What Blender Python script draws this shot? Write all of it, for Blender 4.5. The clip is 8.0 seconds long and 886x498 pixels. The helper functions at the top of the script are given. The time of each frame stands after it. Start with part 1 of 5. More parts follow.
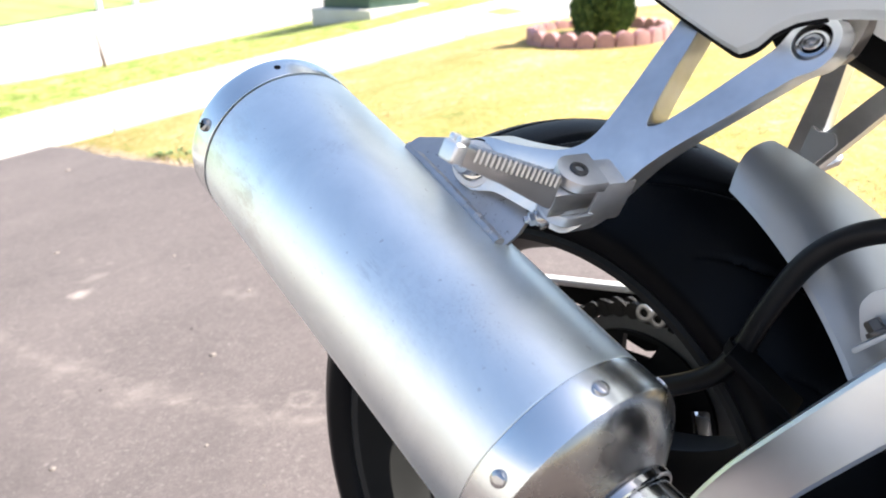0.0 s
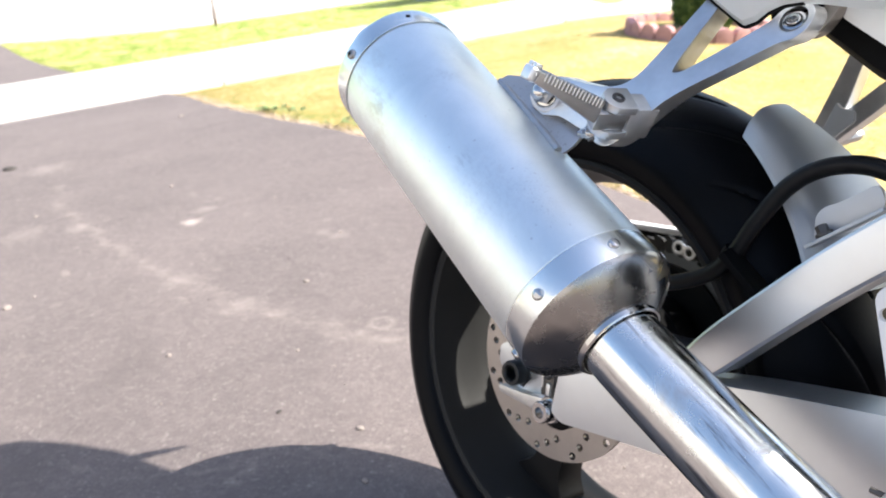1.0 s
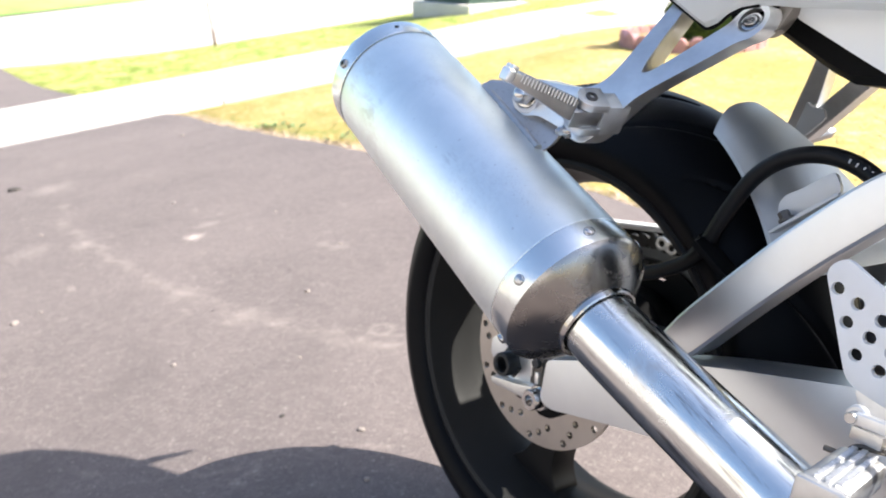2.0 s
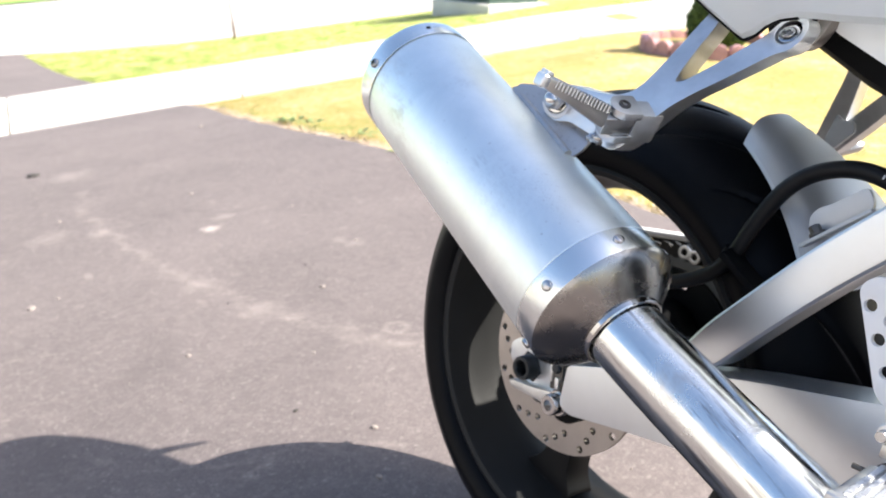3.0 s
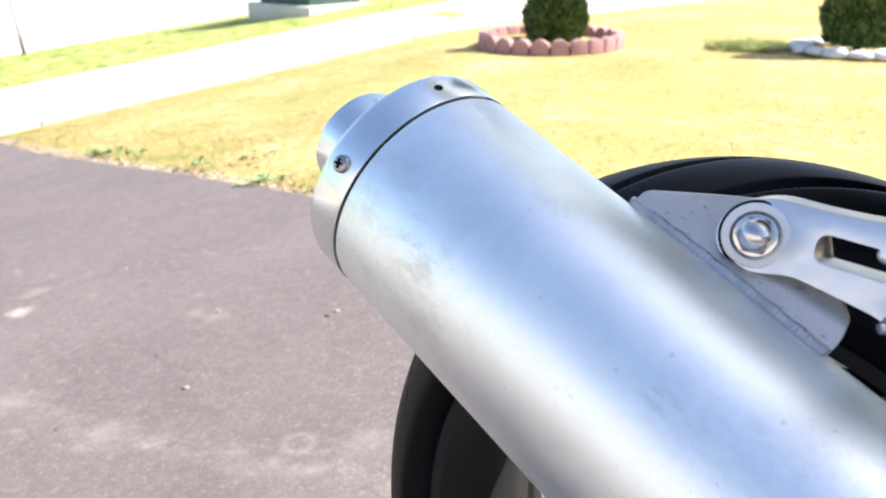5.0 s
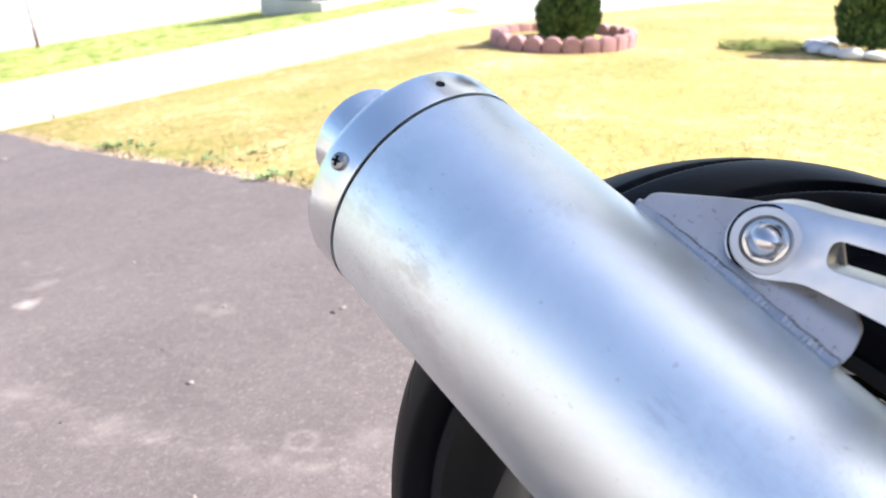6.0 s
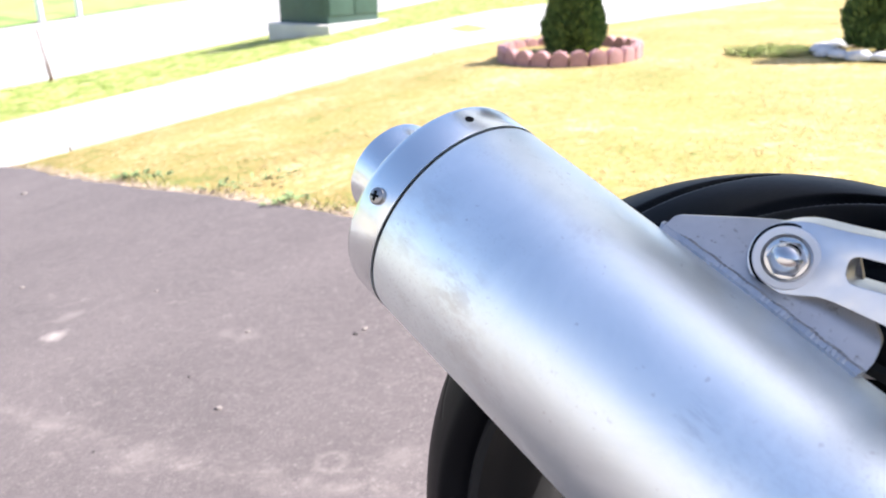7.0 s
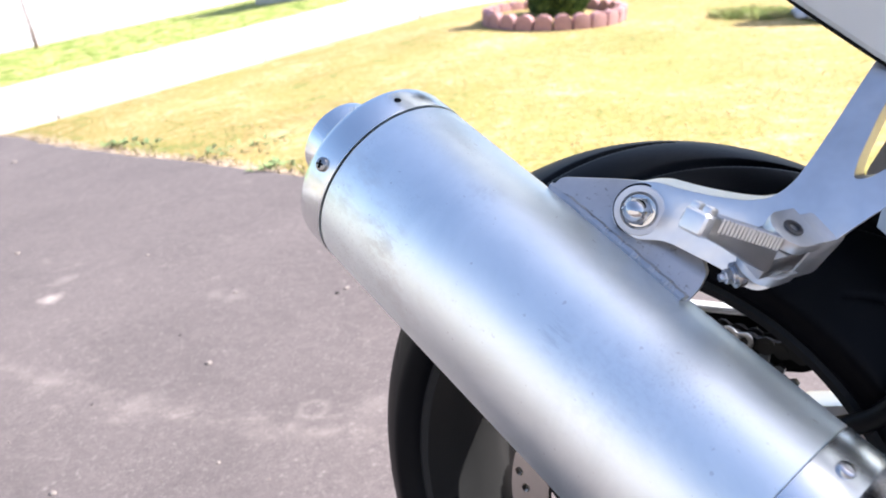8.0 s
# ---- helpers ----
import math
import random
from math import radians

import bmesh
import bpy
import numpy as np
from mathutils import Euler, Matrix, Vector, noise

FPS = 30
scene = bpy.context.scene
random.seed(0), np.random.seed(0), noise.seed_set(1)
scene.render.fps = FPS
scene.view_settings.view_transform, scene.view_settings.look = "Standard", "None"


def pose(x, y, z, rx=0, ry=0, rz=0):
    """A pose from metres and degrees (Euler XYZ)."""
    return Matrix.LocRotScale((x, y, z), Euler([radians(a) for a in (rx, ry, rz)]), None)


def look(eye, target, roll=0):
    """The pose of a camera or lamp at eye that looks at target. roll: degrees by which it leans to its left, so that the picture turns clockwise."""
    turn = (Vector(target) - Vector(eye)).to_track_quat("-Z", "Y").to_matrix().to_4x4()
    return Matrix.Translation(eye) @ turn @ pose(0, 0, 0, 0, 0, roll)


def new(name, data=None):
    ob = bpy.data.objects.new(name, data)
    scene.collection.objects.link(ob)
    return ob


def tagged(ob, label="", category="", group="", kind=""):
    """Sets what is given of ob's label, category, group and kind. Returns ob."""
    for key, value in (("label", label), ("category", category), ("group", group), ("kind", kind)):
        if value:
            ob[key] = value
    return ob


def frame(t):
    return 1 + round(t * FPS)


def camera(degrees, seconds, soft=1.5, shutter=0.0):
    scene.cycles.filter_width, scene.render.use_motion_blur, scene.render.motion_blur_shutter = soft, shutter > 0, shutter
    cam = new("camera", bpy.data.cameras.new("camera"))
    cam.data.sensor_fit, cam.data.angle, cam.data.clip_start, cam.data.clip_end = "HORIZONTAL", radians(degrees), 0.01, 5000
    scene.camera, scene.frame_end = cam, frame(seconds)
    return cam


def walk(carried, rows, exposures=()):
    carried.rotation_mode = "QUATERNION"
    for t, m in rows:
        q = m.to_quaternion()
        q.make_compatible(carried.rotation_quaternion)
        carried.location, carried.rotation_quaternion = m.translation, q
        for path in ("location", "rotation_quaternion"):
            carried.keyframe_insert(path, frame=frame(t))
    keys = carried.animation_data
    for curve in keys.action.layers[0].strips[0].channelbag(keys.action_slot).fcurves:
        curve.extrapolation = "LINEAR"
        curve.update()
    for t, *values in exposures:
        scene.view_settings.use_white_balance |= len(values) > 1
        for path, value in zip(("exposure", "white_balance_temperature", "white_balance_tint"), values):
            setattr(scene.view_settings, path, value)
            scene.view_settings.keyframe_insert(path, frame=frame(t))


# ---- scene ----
cam = camera(59.1, 8.0, soft=1.8)
cam.data.dof.use_dof = True
cam.data.dof.focus_distance, cam.data.dof.aperture_fstop = 0.5, 12.0
EXPOSURES = ((0.0, 1.58, 6400, 10), (3.5, 1.58, 6400, 10), (4.6, 1.46, 6180, 12), (5.2, 1.46, 6180, 12), (6.8, 1.44, 6020, 15), (8.0, 1.44, 6020, 15))
PATH = [
    (0, (0.114, 0.147, 0.735), (-0.068, 2.002, 0.009), -1.9),
    (0.5, (0.115, 0.049, 0.745), (-0.229, 1.886, 0.034), 1.4),
    (1, (0.14, -0.043, 0.738), (-0.233, 1.767, -0.028), 1.8),
    (1.5, (0.157, -0.07, 0.733), (-0.231, 1.746, -0.009), 1.4),
    (1.7, (0.16, -0.078, 0.734), (-0.222, 1.743, 0.0), 0.6),
    (2.8, (0.157, -0.087, 0.739), (-0.23, 1.736, 0.014), 1.3),
    (3, (0.147, -0.086, 0.739), (-0.262, 1.729, 0.006), 2.2),
    (3.5, (0.115, -0.06, 0.751), (-0.269, 1.774, 0.053), 2.7),
    (4, (0.054, 0.085, 0.751), (-0.039, 1.937, 0.003), 5.9),
    (4.5, (-0.026, 0.235, 0.733), (0.05, 2.093, -0.004), 2.7),
    (5, (-0.048, 0.285, 0.727), (-0.044, 2.149, 0.002), 1.0),
    (5.2, (-0.048, 0.298, 0.726), (-0.065, 2.16, -0.003), 1.9),
    (6.3, (-0.042, 0.293, 0.725), (-0.068, 2.154, -0.008), 0.8),
    (6.5, (-0.046, 0.29, 0.726), (-0.078, 2.153, -0.002), -0.1),
    (7, (-0.054, 0.278, 0.738), (-0.109, 2.153, 0.043), -1.0),
    (7.5, (-0.045, 0.247, 0.753), (-0.054, 2.133, 0.088), -2.0),
    (8, (-0.014, 0.189, 0.766), (-0.051, 2.03, -0.014), -1.4),
]
walk(cam, [(t, look(eye, target, roll)) for t, eye, target, roll in PATH], EXPOSURES)

# ---- light ----
SUN_ELEV, SUN_AZ = radians(49), radians(11)          # the sun stands towards +x, a little towards +y
sun_dir = Vector((math.cos(SUN_ELEV) * math.cos(SUN_AZ), math.cos(SUN_ELEV) * math.sin(SUN_AZ), math.sin(SUN_ELEV)))
world = bpy.data.worlds.new("world")
scene.world = world
world.use_nodes = True
wn = world.node_tree.nodes
sky = wn.new("ShaderNodeTexSky")
sky.sky_type = "NISHITA"
sky.sun_disc = False
sky.sun_elevation = SUN_ELEV
sky.sun_rotation = radians(90) - SUN_AZ
sky.dust_density = 2.2
sky.ozone_density = 0.1
world.node_tree.links.new(sky.outputs["Color"], wn["Background"].inputs["Color"])
wn["Background"].inputs["Strength"].default_value = 0.112
sun_data = bpy.data.lights.new("sun", "SUN")
sun_data.energy, sun_data.angle, sun_data.color = 4.9, radians(0.6), (1.0, 0.93, 0.83)
sun = new("sun", sun_data)
sun.matrix_world = look(sun_dir * 30, (0, 0, 0))


# ---- materials ----
def material(name, base=(0.5, 0.5, 0.5), rough=0.5, metal=0.0, **more):
    m = bpy.data.materials.new(name)
    m.use_nodes = True
    b = m.node_tree.nodes["Principled BSDF"]
    b.inputs["Base Color"].default_value = (*base, 1)
    b.inputs["Roughness"].default_value = rough
    b.inputs["Metallic"].default_value = metal
    for k, v in more.items():
        b.inputs[k.replace("_", " ")].default_value = v
    return m


def node(m, kind, **values):
    n = m.node_tree.nodes.new(kind)
    for k, v in values.items():
        if k in n.inputs:
            n.inputs[k].default_value = v
    return n


def link(m, a, b):
    m.node_tree.links.new(a, b)


def bsdf(m):
    return m.node_tree.nodes["Principled BSDF"]


def coords(m, scale=(1, 1, 1), turn=(0, 0, 0), kind="Object"):
    tc = m.node_tree.nodes.new("ShaderNodeTexCoord")
    mp = m.node_tree.nodes.new("ShaderNodeMapping")
    mp.inputs["Scale"].default_value = scale
    mp.inputs["Rotation"].default_value = turn
    link(m, tc.outputs[kind], mp.inputs["Vector"])
    return mp.outputs["Vector"]


def noise_tex(m, vec, scale, detail=4.0, rough=0.55, distortion=0.0):
    n = m.node_tree.nodes.new("ShaderNodeTexNoise")
    n.inputs["Scale"].default_value = scale
    n.inputs["Detail"].default_value = detail
    n.inputs["Roughness"].default_value = rough
    n.inputs["Distortion"].default_value = distortion
    link(m, vec, n.inputs["Vector"])
    return n.outputs["Fac"]


def ramp(m, fac, stops):
    r = m.node_tree.nodes.new("ShaderNodeValToRGB")
    while len(r.color_ramp.elements) < len(stops):
        r.color_ramp.elements.new(0.5)
    for e, (p, c) in zip(r.color_ramp.elements, stops):
        e.position = p
        e.color = (*c, 1) if len(c) == 3 else c
    link(m, fac, r.inputs["Fac"])
    return r.outputs["Color"]


def grey(v):
    return (v, v, v)


def mix(m, fac, a, b, mode="MIX"):
    n = m.node_tree.nodes.new("ShaderNodeMix")
    n.data_type, n.blend_type = "RGBA", mode
    for sock, v in ((n.inputs[0], fac), (n.inputs[6], a), (n.inputs[7], b)):
        if isinstance(v, (int, float)):
            sock.default_value = v
        elif isinstance(v, tuple):
            sock.default_value = (*v, 1)
        else:
            link(m, v, sock)
    return n.outputs[2]


def maths(m, op, a, b=0.0, c=0.0):
    n = m.node_tree.nodes.new("ShaderNodeMath")
    n.operation = op
    for sock, v in zip(n.inputs, (a, b, c)):
        if isinstance(v, (int, float)):
            sock.default_value = v
        else:
            link(m, v, sock)
    return n.outputs[0]


def bump(m, height, strength=0.2, distance=0.002):
    n = m.node_tree.nodes.new("ShaderNodeBump")
    n.inputs["Strength"].default_value = strength
    n.inputs["Distance"].default_value = distance
    link(m, height, n.inputs["Height"])
    link(m, n.outputs["Normal"], bsdf(m).inputs["Normal"])


def metal_paint(name, base, rough, metal=1.0, stain=0.08, grain=180.0, bump_by=0.04, spread=0.12, wavy=0.0):
    """Metal with a fine grain, broad clouds of wear and small specks."""
    m = material(name, base, rough, metal)
    v = coords(m)
    fine, broad = noise_tex(m, v, grain, 3), noise_tex(m, v, 9.0, 5, 0.65)
    dark = tuple(c * (1 - stain * 2.2) for c in base)
    link(m, mix(m, ramp(m, broad, [(0.35, grey(0)), (0.7, grey(1))]), dark, base), bsdf(m).inputs["Base Color"])
    r = maths(m, "MULTIPLY_ADD", broad, spread, rough - spread / 2)
    link(m, maths(m, "MULTIPLY_ADD", fine, spread * 0.5, r), bsdf(m).inputs["Roughness"])
    if wavy:
        soft = noise_tex(m, v, 26.0, 2)
        first = m.node_tree.nodes.new("ShaderNodeBump")
        first.inputs["Strength"].default_value, first.inputs["Distance"].default_value = 1.0, wavy
        link(m, soft, first.inputs["Height"])
    bump(m, fine, bump_by, 0.0006)
    if wavy:
        link(m, first.outputs["Normal"], bsdf(m).inputs["Normal"].links[0].from_node.inputs["Normal"])
    return m


MARK = [(-2.0, 2.58), (-1.869, 2.421), (-1.615, 2.154), (-1.432, 2.013), (-1.193, 1.815), (-0.921, 1.633), (-0.665, 1.483), (-0.458, 1.367), (-0.309, 1.324), (-0.1, 1.25)]


# asphalt of the drive: grey-brown, fine stones, pale scuffs, one long pale tyre mark
def make_asphalt(name, dark, pale, marks):
    m = material(name, dark, 0.85)
    v = coords(m, kind="Object")
    grit = noise_tex(m, v, 420.0, 3, 0.7)
    mid = noise_tex(m, v, 38.0, 5, 0.7)
    broad = noise_tex(m, v, 1.7, 6, 0.6, 0.4)
    col = mix(m, ramp(m, broad, [(0.3, grey(0)), (0.72, grey(1))]), dark, pale)
    col = mix(m, ramp(m, mid, [(0.42, grey(0)), (0.75, grey(0.42))]), col, tuple(min(1, c * 1.5) for c in pale))
    col = mix(m, ramp(m, grit, [(0.36, grey(0.5)), (0.5, grey(0.0))]), col, tuple(c * 0.45 for c in dark))
    col = mix(m, ramp(m, grit, [(0.6, grey(0.0)), (0.72, grey(0.45))]), col, (0.36, 0.33, 0.3))
    flecks = noise_tex(m, v, 120.0, 3, 0.7)
    col = mix(m, ramp(m, flecks, [(0.58, grey(0.0)), (0.7, grey(0.5))]), col, (0.3, 0.27, 0.25))
    col = mix(m, ramp(m, flecks, [(0.3, grey(0.45)), (0.42, grey(0.0))]), col, tuple(c * 0.55 for c in dark))
    if marks:
        sep = m.node_tree.nodes.new("ShaderNodeSeparateXYZ")
        link(m, v, sep.inputs[0])
        # the long pale mark that bends along the drive
        flat = m.node_tree.nodes.new("ShaderNodeCombineXYZ")
        for i, shift in ((0, 0.0), (1, 7.3)):
            off = m.node_tree.nodes.new("ShaderNodeTexNoise")
            off.inputs["Scale"].default_value, off.inputs["Detail"].default_value = 7.0, 4
            moved = m.node_tree.nodes.new("ShaderNodeVectorMath")
            moved.inputs[1].default_value = (shift, shift, 0)
            link(m, v, moved.inputs[0])
            link(m, moved.outputs[0], off.inputs["Vector"])
            link(m, maths(m, "MULTIPLY_ADD", maths(m, "SUBTRACT", off.outputs["Fac"], 0.5), 0.13, sep.outputs[i]), flat.inputs[i])
        near = 9.0
        for p, q in zip(MARK, MARK[1:]):
            ab = Vector((q[0] - p[0], q[1] - p[1], 0))
            rel = m.node_tree.nodes.new("ShaderNodeVectorMath")
            rel.operation = "SUBTRACT"
            link(m, flat.outputs[0], rel.inputs[0])
            rel.inputs[1].default_value = (*p, 0)
            dot = m.node_tree.nodes.new("ShaderNodeVectorMath")
            dot.operation = "DOT_PRODUCT"
            link(m, rel.outputs[0], dot.inputs[0])
            dot.inputs[1].default_value = ab / ab.length_squared
            along = maths(m, "MINIMUM", maths(m, "MAXIMUM", dot.outputs["Value"], 0.0), 1.0)
            step = m.node_tree.nodes.new("ShaderNodeVectorMath")
            step.operation = "SCALE"
            step.inputs[0].default_value = ab
            link(m, along, step.inputs["Scale"])
            far = m.node_tree.nodes.new("ShaderNodeVectorMath")
            far.operation = "DISTANCE"
            link(m, rel.outputs[0], far.inputs[0])
            link(m, step.outputs[0], far.inputs[1])
            near = maths(m, "MINIMUM", far.outputs["Value"], near)
        line = ramp(m, near, [(0.0, grey(1.0)), (0.01, grey(0.7)), (0.03, grey(0.12)), (0.08, grey(0))])
        gate = ramp(m, noise_tex(m, v, 16.0, 6, 0.8), [(0.4, grey(0.0)), (0.72, grey(0.34))])
        line = mix(m, 1.0, line, gate, "MULTIPLY")
        col = mix(m, line, col, (0.42, 0.36, 0.32))
        # pale blotches and a small ring stain
        for bx, by, rad, amount in ((-1.12, 2.08, 0.04, 0.8), (-1.14, 2.21, 0.05, 0.2), (-0.16, 1.36, 0.07, 0.14), (-0.57, 1.925, 0.05, 0.15), (-0.63, 1.95, 0.04, 0.12), (-2.28, 2.88, 0.14, 0.2), (-1.7, 2.02, 0.12, 0.12), (-1.52, 2.05, 0.06, 0.2), (-0.9, 1.62, 0.06, 0.14), (-0.64, 1.47, 0.07, 0.12)):
            dx = maths(m, "SUBTRACT", sep.outputs[0], bx)
            dy = maths(m, "SUBTRACT", sep.outputs[1], by)
            d = maths(m, "SQRT", maths(m, "ADD", maths(m, "MULTIPLY", dx, dx), maths(m, "MULTIPLY", dy, dy)))
            d = maths(m, "MULTIPLY_ADD", noise_tex(m, v, 26.0, 4, 0.7), rad * 1.6, maths(m, "SUBTRACT", d, rad * 0.8))
            col = mix(m, ramp(m, d, [(0.0, grey(amount)), (rad * 0.9, grey(0))]), col, (0.46, 0.4, 0.36))
        dx = maths(m, "ADD", sep.outputs[0], 0.28)
        dy = maths(m, "SUBTRACT", sep.outputs[1], 1.375)
        d = maths(m, "SQRT", maths(m, "ADD", maths(m, "MULTIPLY", dx, dx), maths(m, "MULTIPLY", dy, dy)))
        d = maths(m, "MULTIPLY_ADD", noise_tex(m, v, 40.0, 3, 0.7), 0.03, maths(m, "SUBTRACT", d, 0.015))
        d = maths(m, "ABSOLUTE", maths(m, "SUBTRACT", d, 0.026))
        col = mix(m, ramp(m, d, [(0.002, grey(0.13)), (0.012, grey(0))]), col, (0.44, 0.38, 0.34))
        # scuffs
        scuff = noise_tex(m, coords(m, (1, 2.2, 1), (0, 0, 0.9)), 5.0, 6, 0.75, 0.8)
        col = mix(m, ramp(m, scuff, [(0.6, grey(0)), (0.76, grey(0.3))]), col, (0.4, 0.34, 0.3))
        stain = noise_tex(m, coords(m, (1, 1, 1), (0, 0, 0.4)), 3.4, 6, 0.7, 0.6)
        col = mix(m, ramp(m, stain, [(0.3, grey(0.4)), (0.46, grey(0))]), col, tuple(c * 0.72 for c in dark))
    link(m, col, bsdf(m).inputs["Base Color"])
    bump(m, mix(m, 0.35, grit, mid), 0.55, 0.0025)
    return m


asphalt = make_asphalt("drive asphalt", (0.101, 0.083, 0.08), (0.138, 0.114, 0.109), True)
road_mat = make_asphalt("pale road", (0.33, 0.31, 0.29), (0.42, 0.4, 0.37), False)
concrete = material("pale concrete", (0.55, 0.53, 0.5), 0.85)
cv = coords(concrete)
link(concrete, mix(concrete, ramp(concrete, noise_tex(concrete, cv, 2.5, 6, 0.7), [(0.3, grey(0)), (0.7, grey(1))]), (0.46, 0.44, 0.41), (0.6, 0.58, 0.55)), bsdf(concrete).inputs["Base Color"])
bump(concrete, noise_tex(concrete, cv, 160.0, 4, 0.7), 0.3, 0.002)

soil = material("dry turf", (0.2, 0.15, 0.06), 0.95)
sv = coords(soil)
clump = noise_tex(soil, sv, 13.0, 6, 0.75, 0.8)
patchy = maths(soil, "MULTIPLY_ADD", noise_tex(soil, sv, 1.5, 4, 0.6, 0.5), 0.4, maths(soil, "MULTIPLY", clump, 0.6))
tuft = ramp(soil, patchy, [(0.385, (0.13, 0.19, 0.035)), (0.44, (0.26, 0.235, 0.05)), (0.49, (0.34, 0.245, 0.075)), (0.54, (0.39, 0.275, 0.095)), (0.61, (0.6, 0.46, 0.25))])
speck = ramp(soil, noise_tex(soil, sv, 46.0, 5, 0.75), [(0.38, (0.12, 0.1, 0.02)), (0.5, (0.3, 0.235, 0.07)), (0.62, (0.52, 0.43, 0.2))])
link(soil, mix(soil, 0.35, tuft, speck), bsdf(soil).inputs["Base Color"])
bump(soil, noise_tex(soil, sv, 90.0, 4, 0.8), 0.06, 0.006)

verge_mat = material("green turf", (0.1, 0.15, 0.04), 0.95)
vv = coords(verge_mat)
link(verge_mat, ramp(verge_mat, noise_tex(verge_mat, vv, 6.0, 6, 0.75), [(0.42, (0.13, 0.22, 0.02)), (0.5, (0.29, 0.34, 0.05)), (0.58, (0.58, 0.55, 0.25))]), bsdf(verge_mat).inputs["Base Color"])
bump(verge_mat, noise_tex(verge_mat, vv, 80.0, 4, 0.8), 0.25, 0.01)


def blade_material(name, stops):
    m = material(name, (0.3, 0.25, 0.08), 0.7)
    geo = m.node_tree.nodes.new("ShaderNodeNewGeometry")
    v = coords(m)
    patch = maths(m, "MULTIPLY_ADD", noise_tex(m, v, 9.0, 4, 0.7, 0.4), 0.4, maths(m, "MULTIPLY", noise_tex(m, v, 2.2, 5, 0.65, 0.4), 0.6))
    f = maths(m, "MULTIPLY_ADD", geo.outputs["Random Per Island"], 0.12, maths(m, "SUBTRACT", patch, 0.06))
    link(m, ramp(m, f, stops), bsdf(m).inputs["Base Color"])
    # thin blades let light through, so they shade like the turf they stand in
    up = node(m, "ShaderNodeCombineXYZ", X=0.0, Y=0.0, Z=1.0)
    link(m, up.outputs["Vector"], bsdf(m).inputs["Normal"])
    return m


blade_dry = blade_material("dry grass", [(0.43, (0.14, 0.21, 0.035)), (0.465, (0.22, 0.2, 0.035)), (0.51, (0.32, 0.222, 0.06)), (0.57, (0.6, 0.46, 0.25))])
blade_green = blade_material("green grass", [(0.4, (0.13, 0.23, 0.02)), (0.49, (0.28, 0.34, 0.05)), (0.57, (0.5, 0.49, 0.17)), (0.7, (0.62, 0.58, 0.3))])
blade_straw = blade_material("bleached straw", [(0.36, (0.36, 0.28, 0.15)), (0.5, (0.52, 0.4, 0.29)), (0.66, (0.62, 0.49, 0.38))])
weed_mat = blade_material("weed leaf", [(0.3, (0.17, 0.26, 0.09)), (0.8, (0.36, 0.42, 0.19))])
far_grass = material("watered lawn", (0.16, 0.3, 0.06), 0.9)
fv = coords(far_grass)
link(far_grass, ramp(far_grass, noise_tex(far_grass, fv, 0.8, 5, 0.7), [(0.35, (0.14, 0.3, 0.05)), (0.65, (0.3, 0.38, 0.1))]), bsdf(far_grass).inputs["Base Color"])

# brushed shell of the silencer: fine lines round the shell, dull patches and scratches
shell = material("brushed titanium shell", (0.62, 0.63, 0.65), 0.3, 1.0)
hv = coords(shell)
lines = noise_tex(shell, coords(shell, (1, 1, 60)), 24.0, 3, 0.6)
clouds = noise_tex(shell, hv, 14.0, 6, 0.7, 0.6)
specks = noise_tex(shell, hv, 260.0, 2, 0.5)
hcol = mix(shell, ramp(shell, clouds, [(0.36, grey(0)), (0.68, grey(1))]), (0.8, 0.86, 0.87), (0.91, 0.955, 0.96))
hcol = mix(shell, ramp(shell, specks, [(0.25, grey(0.35)), (0.29, grey(0))]), hcol, (0.45, 0.44, 0.44))
pits = noise_tex(shell, hv, 620.0, 2, 0.5)
pitted = ramp(shell, noise_tex(shell, coords(shell, (1, 1, 0.35)), 22.0, 4, 0.7), [(0.52, grey(0)), (0.68, grey(0.28))])
hcol = mix(shell, mix(shell, 1.0, pitted, ramp(shell, pits, [(0.36, grey(1)), (0.42, grey(0))]), "MULTIPLY"), hcol, (0.5, 0.5, 0.52))
scr = noise_tex(shell, coords(shell, (9, 9, 1.3), (0.3, 0.5, 0.2)), 30.0, 4, 0.75, 0.3)
hcol = mix(shell, ramp(shell, scr, [(0.70, grey(0)), (0.76, grey(0.5))]), hcol, (0.75, 0.74, 0.73))
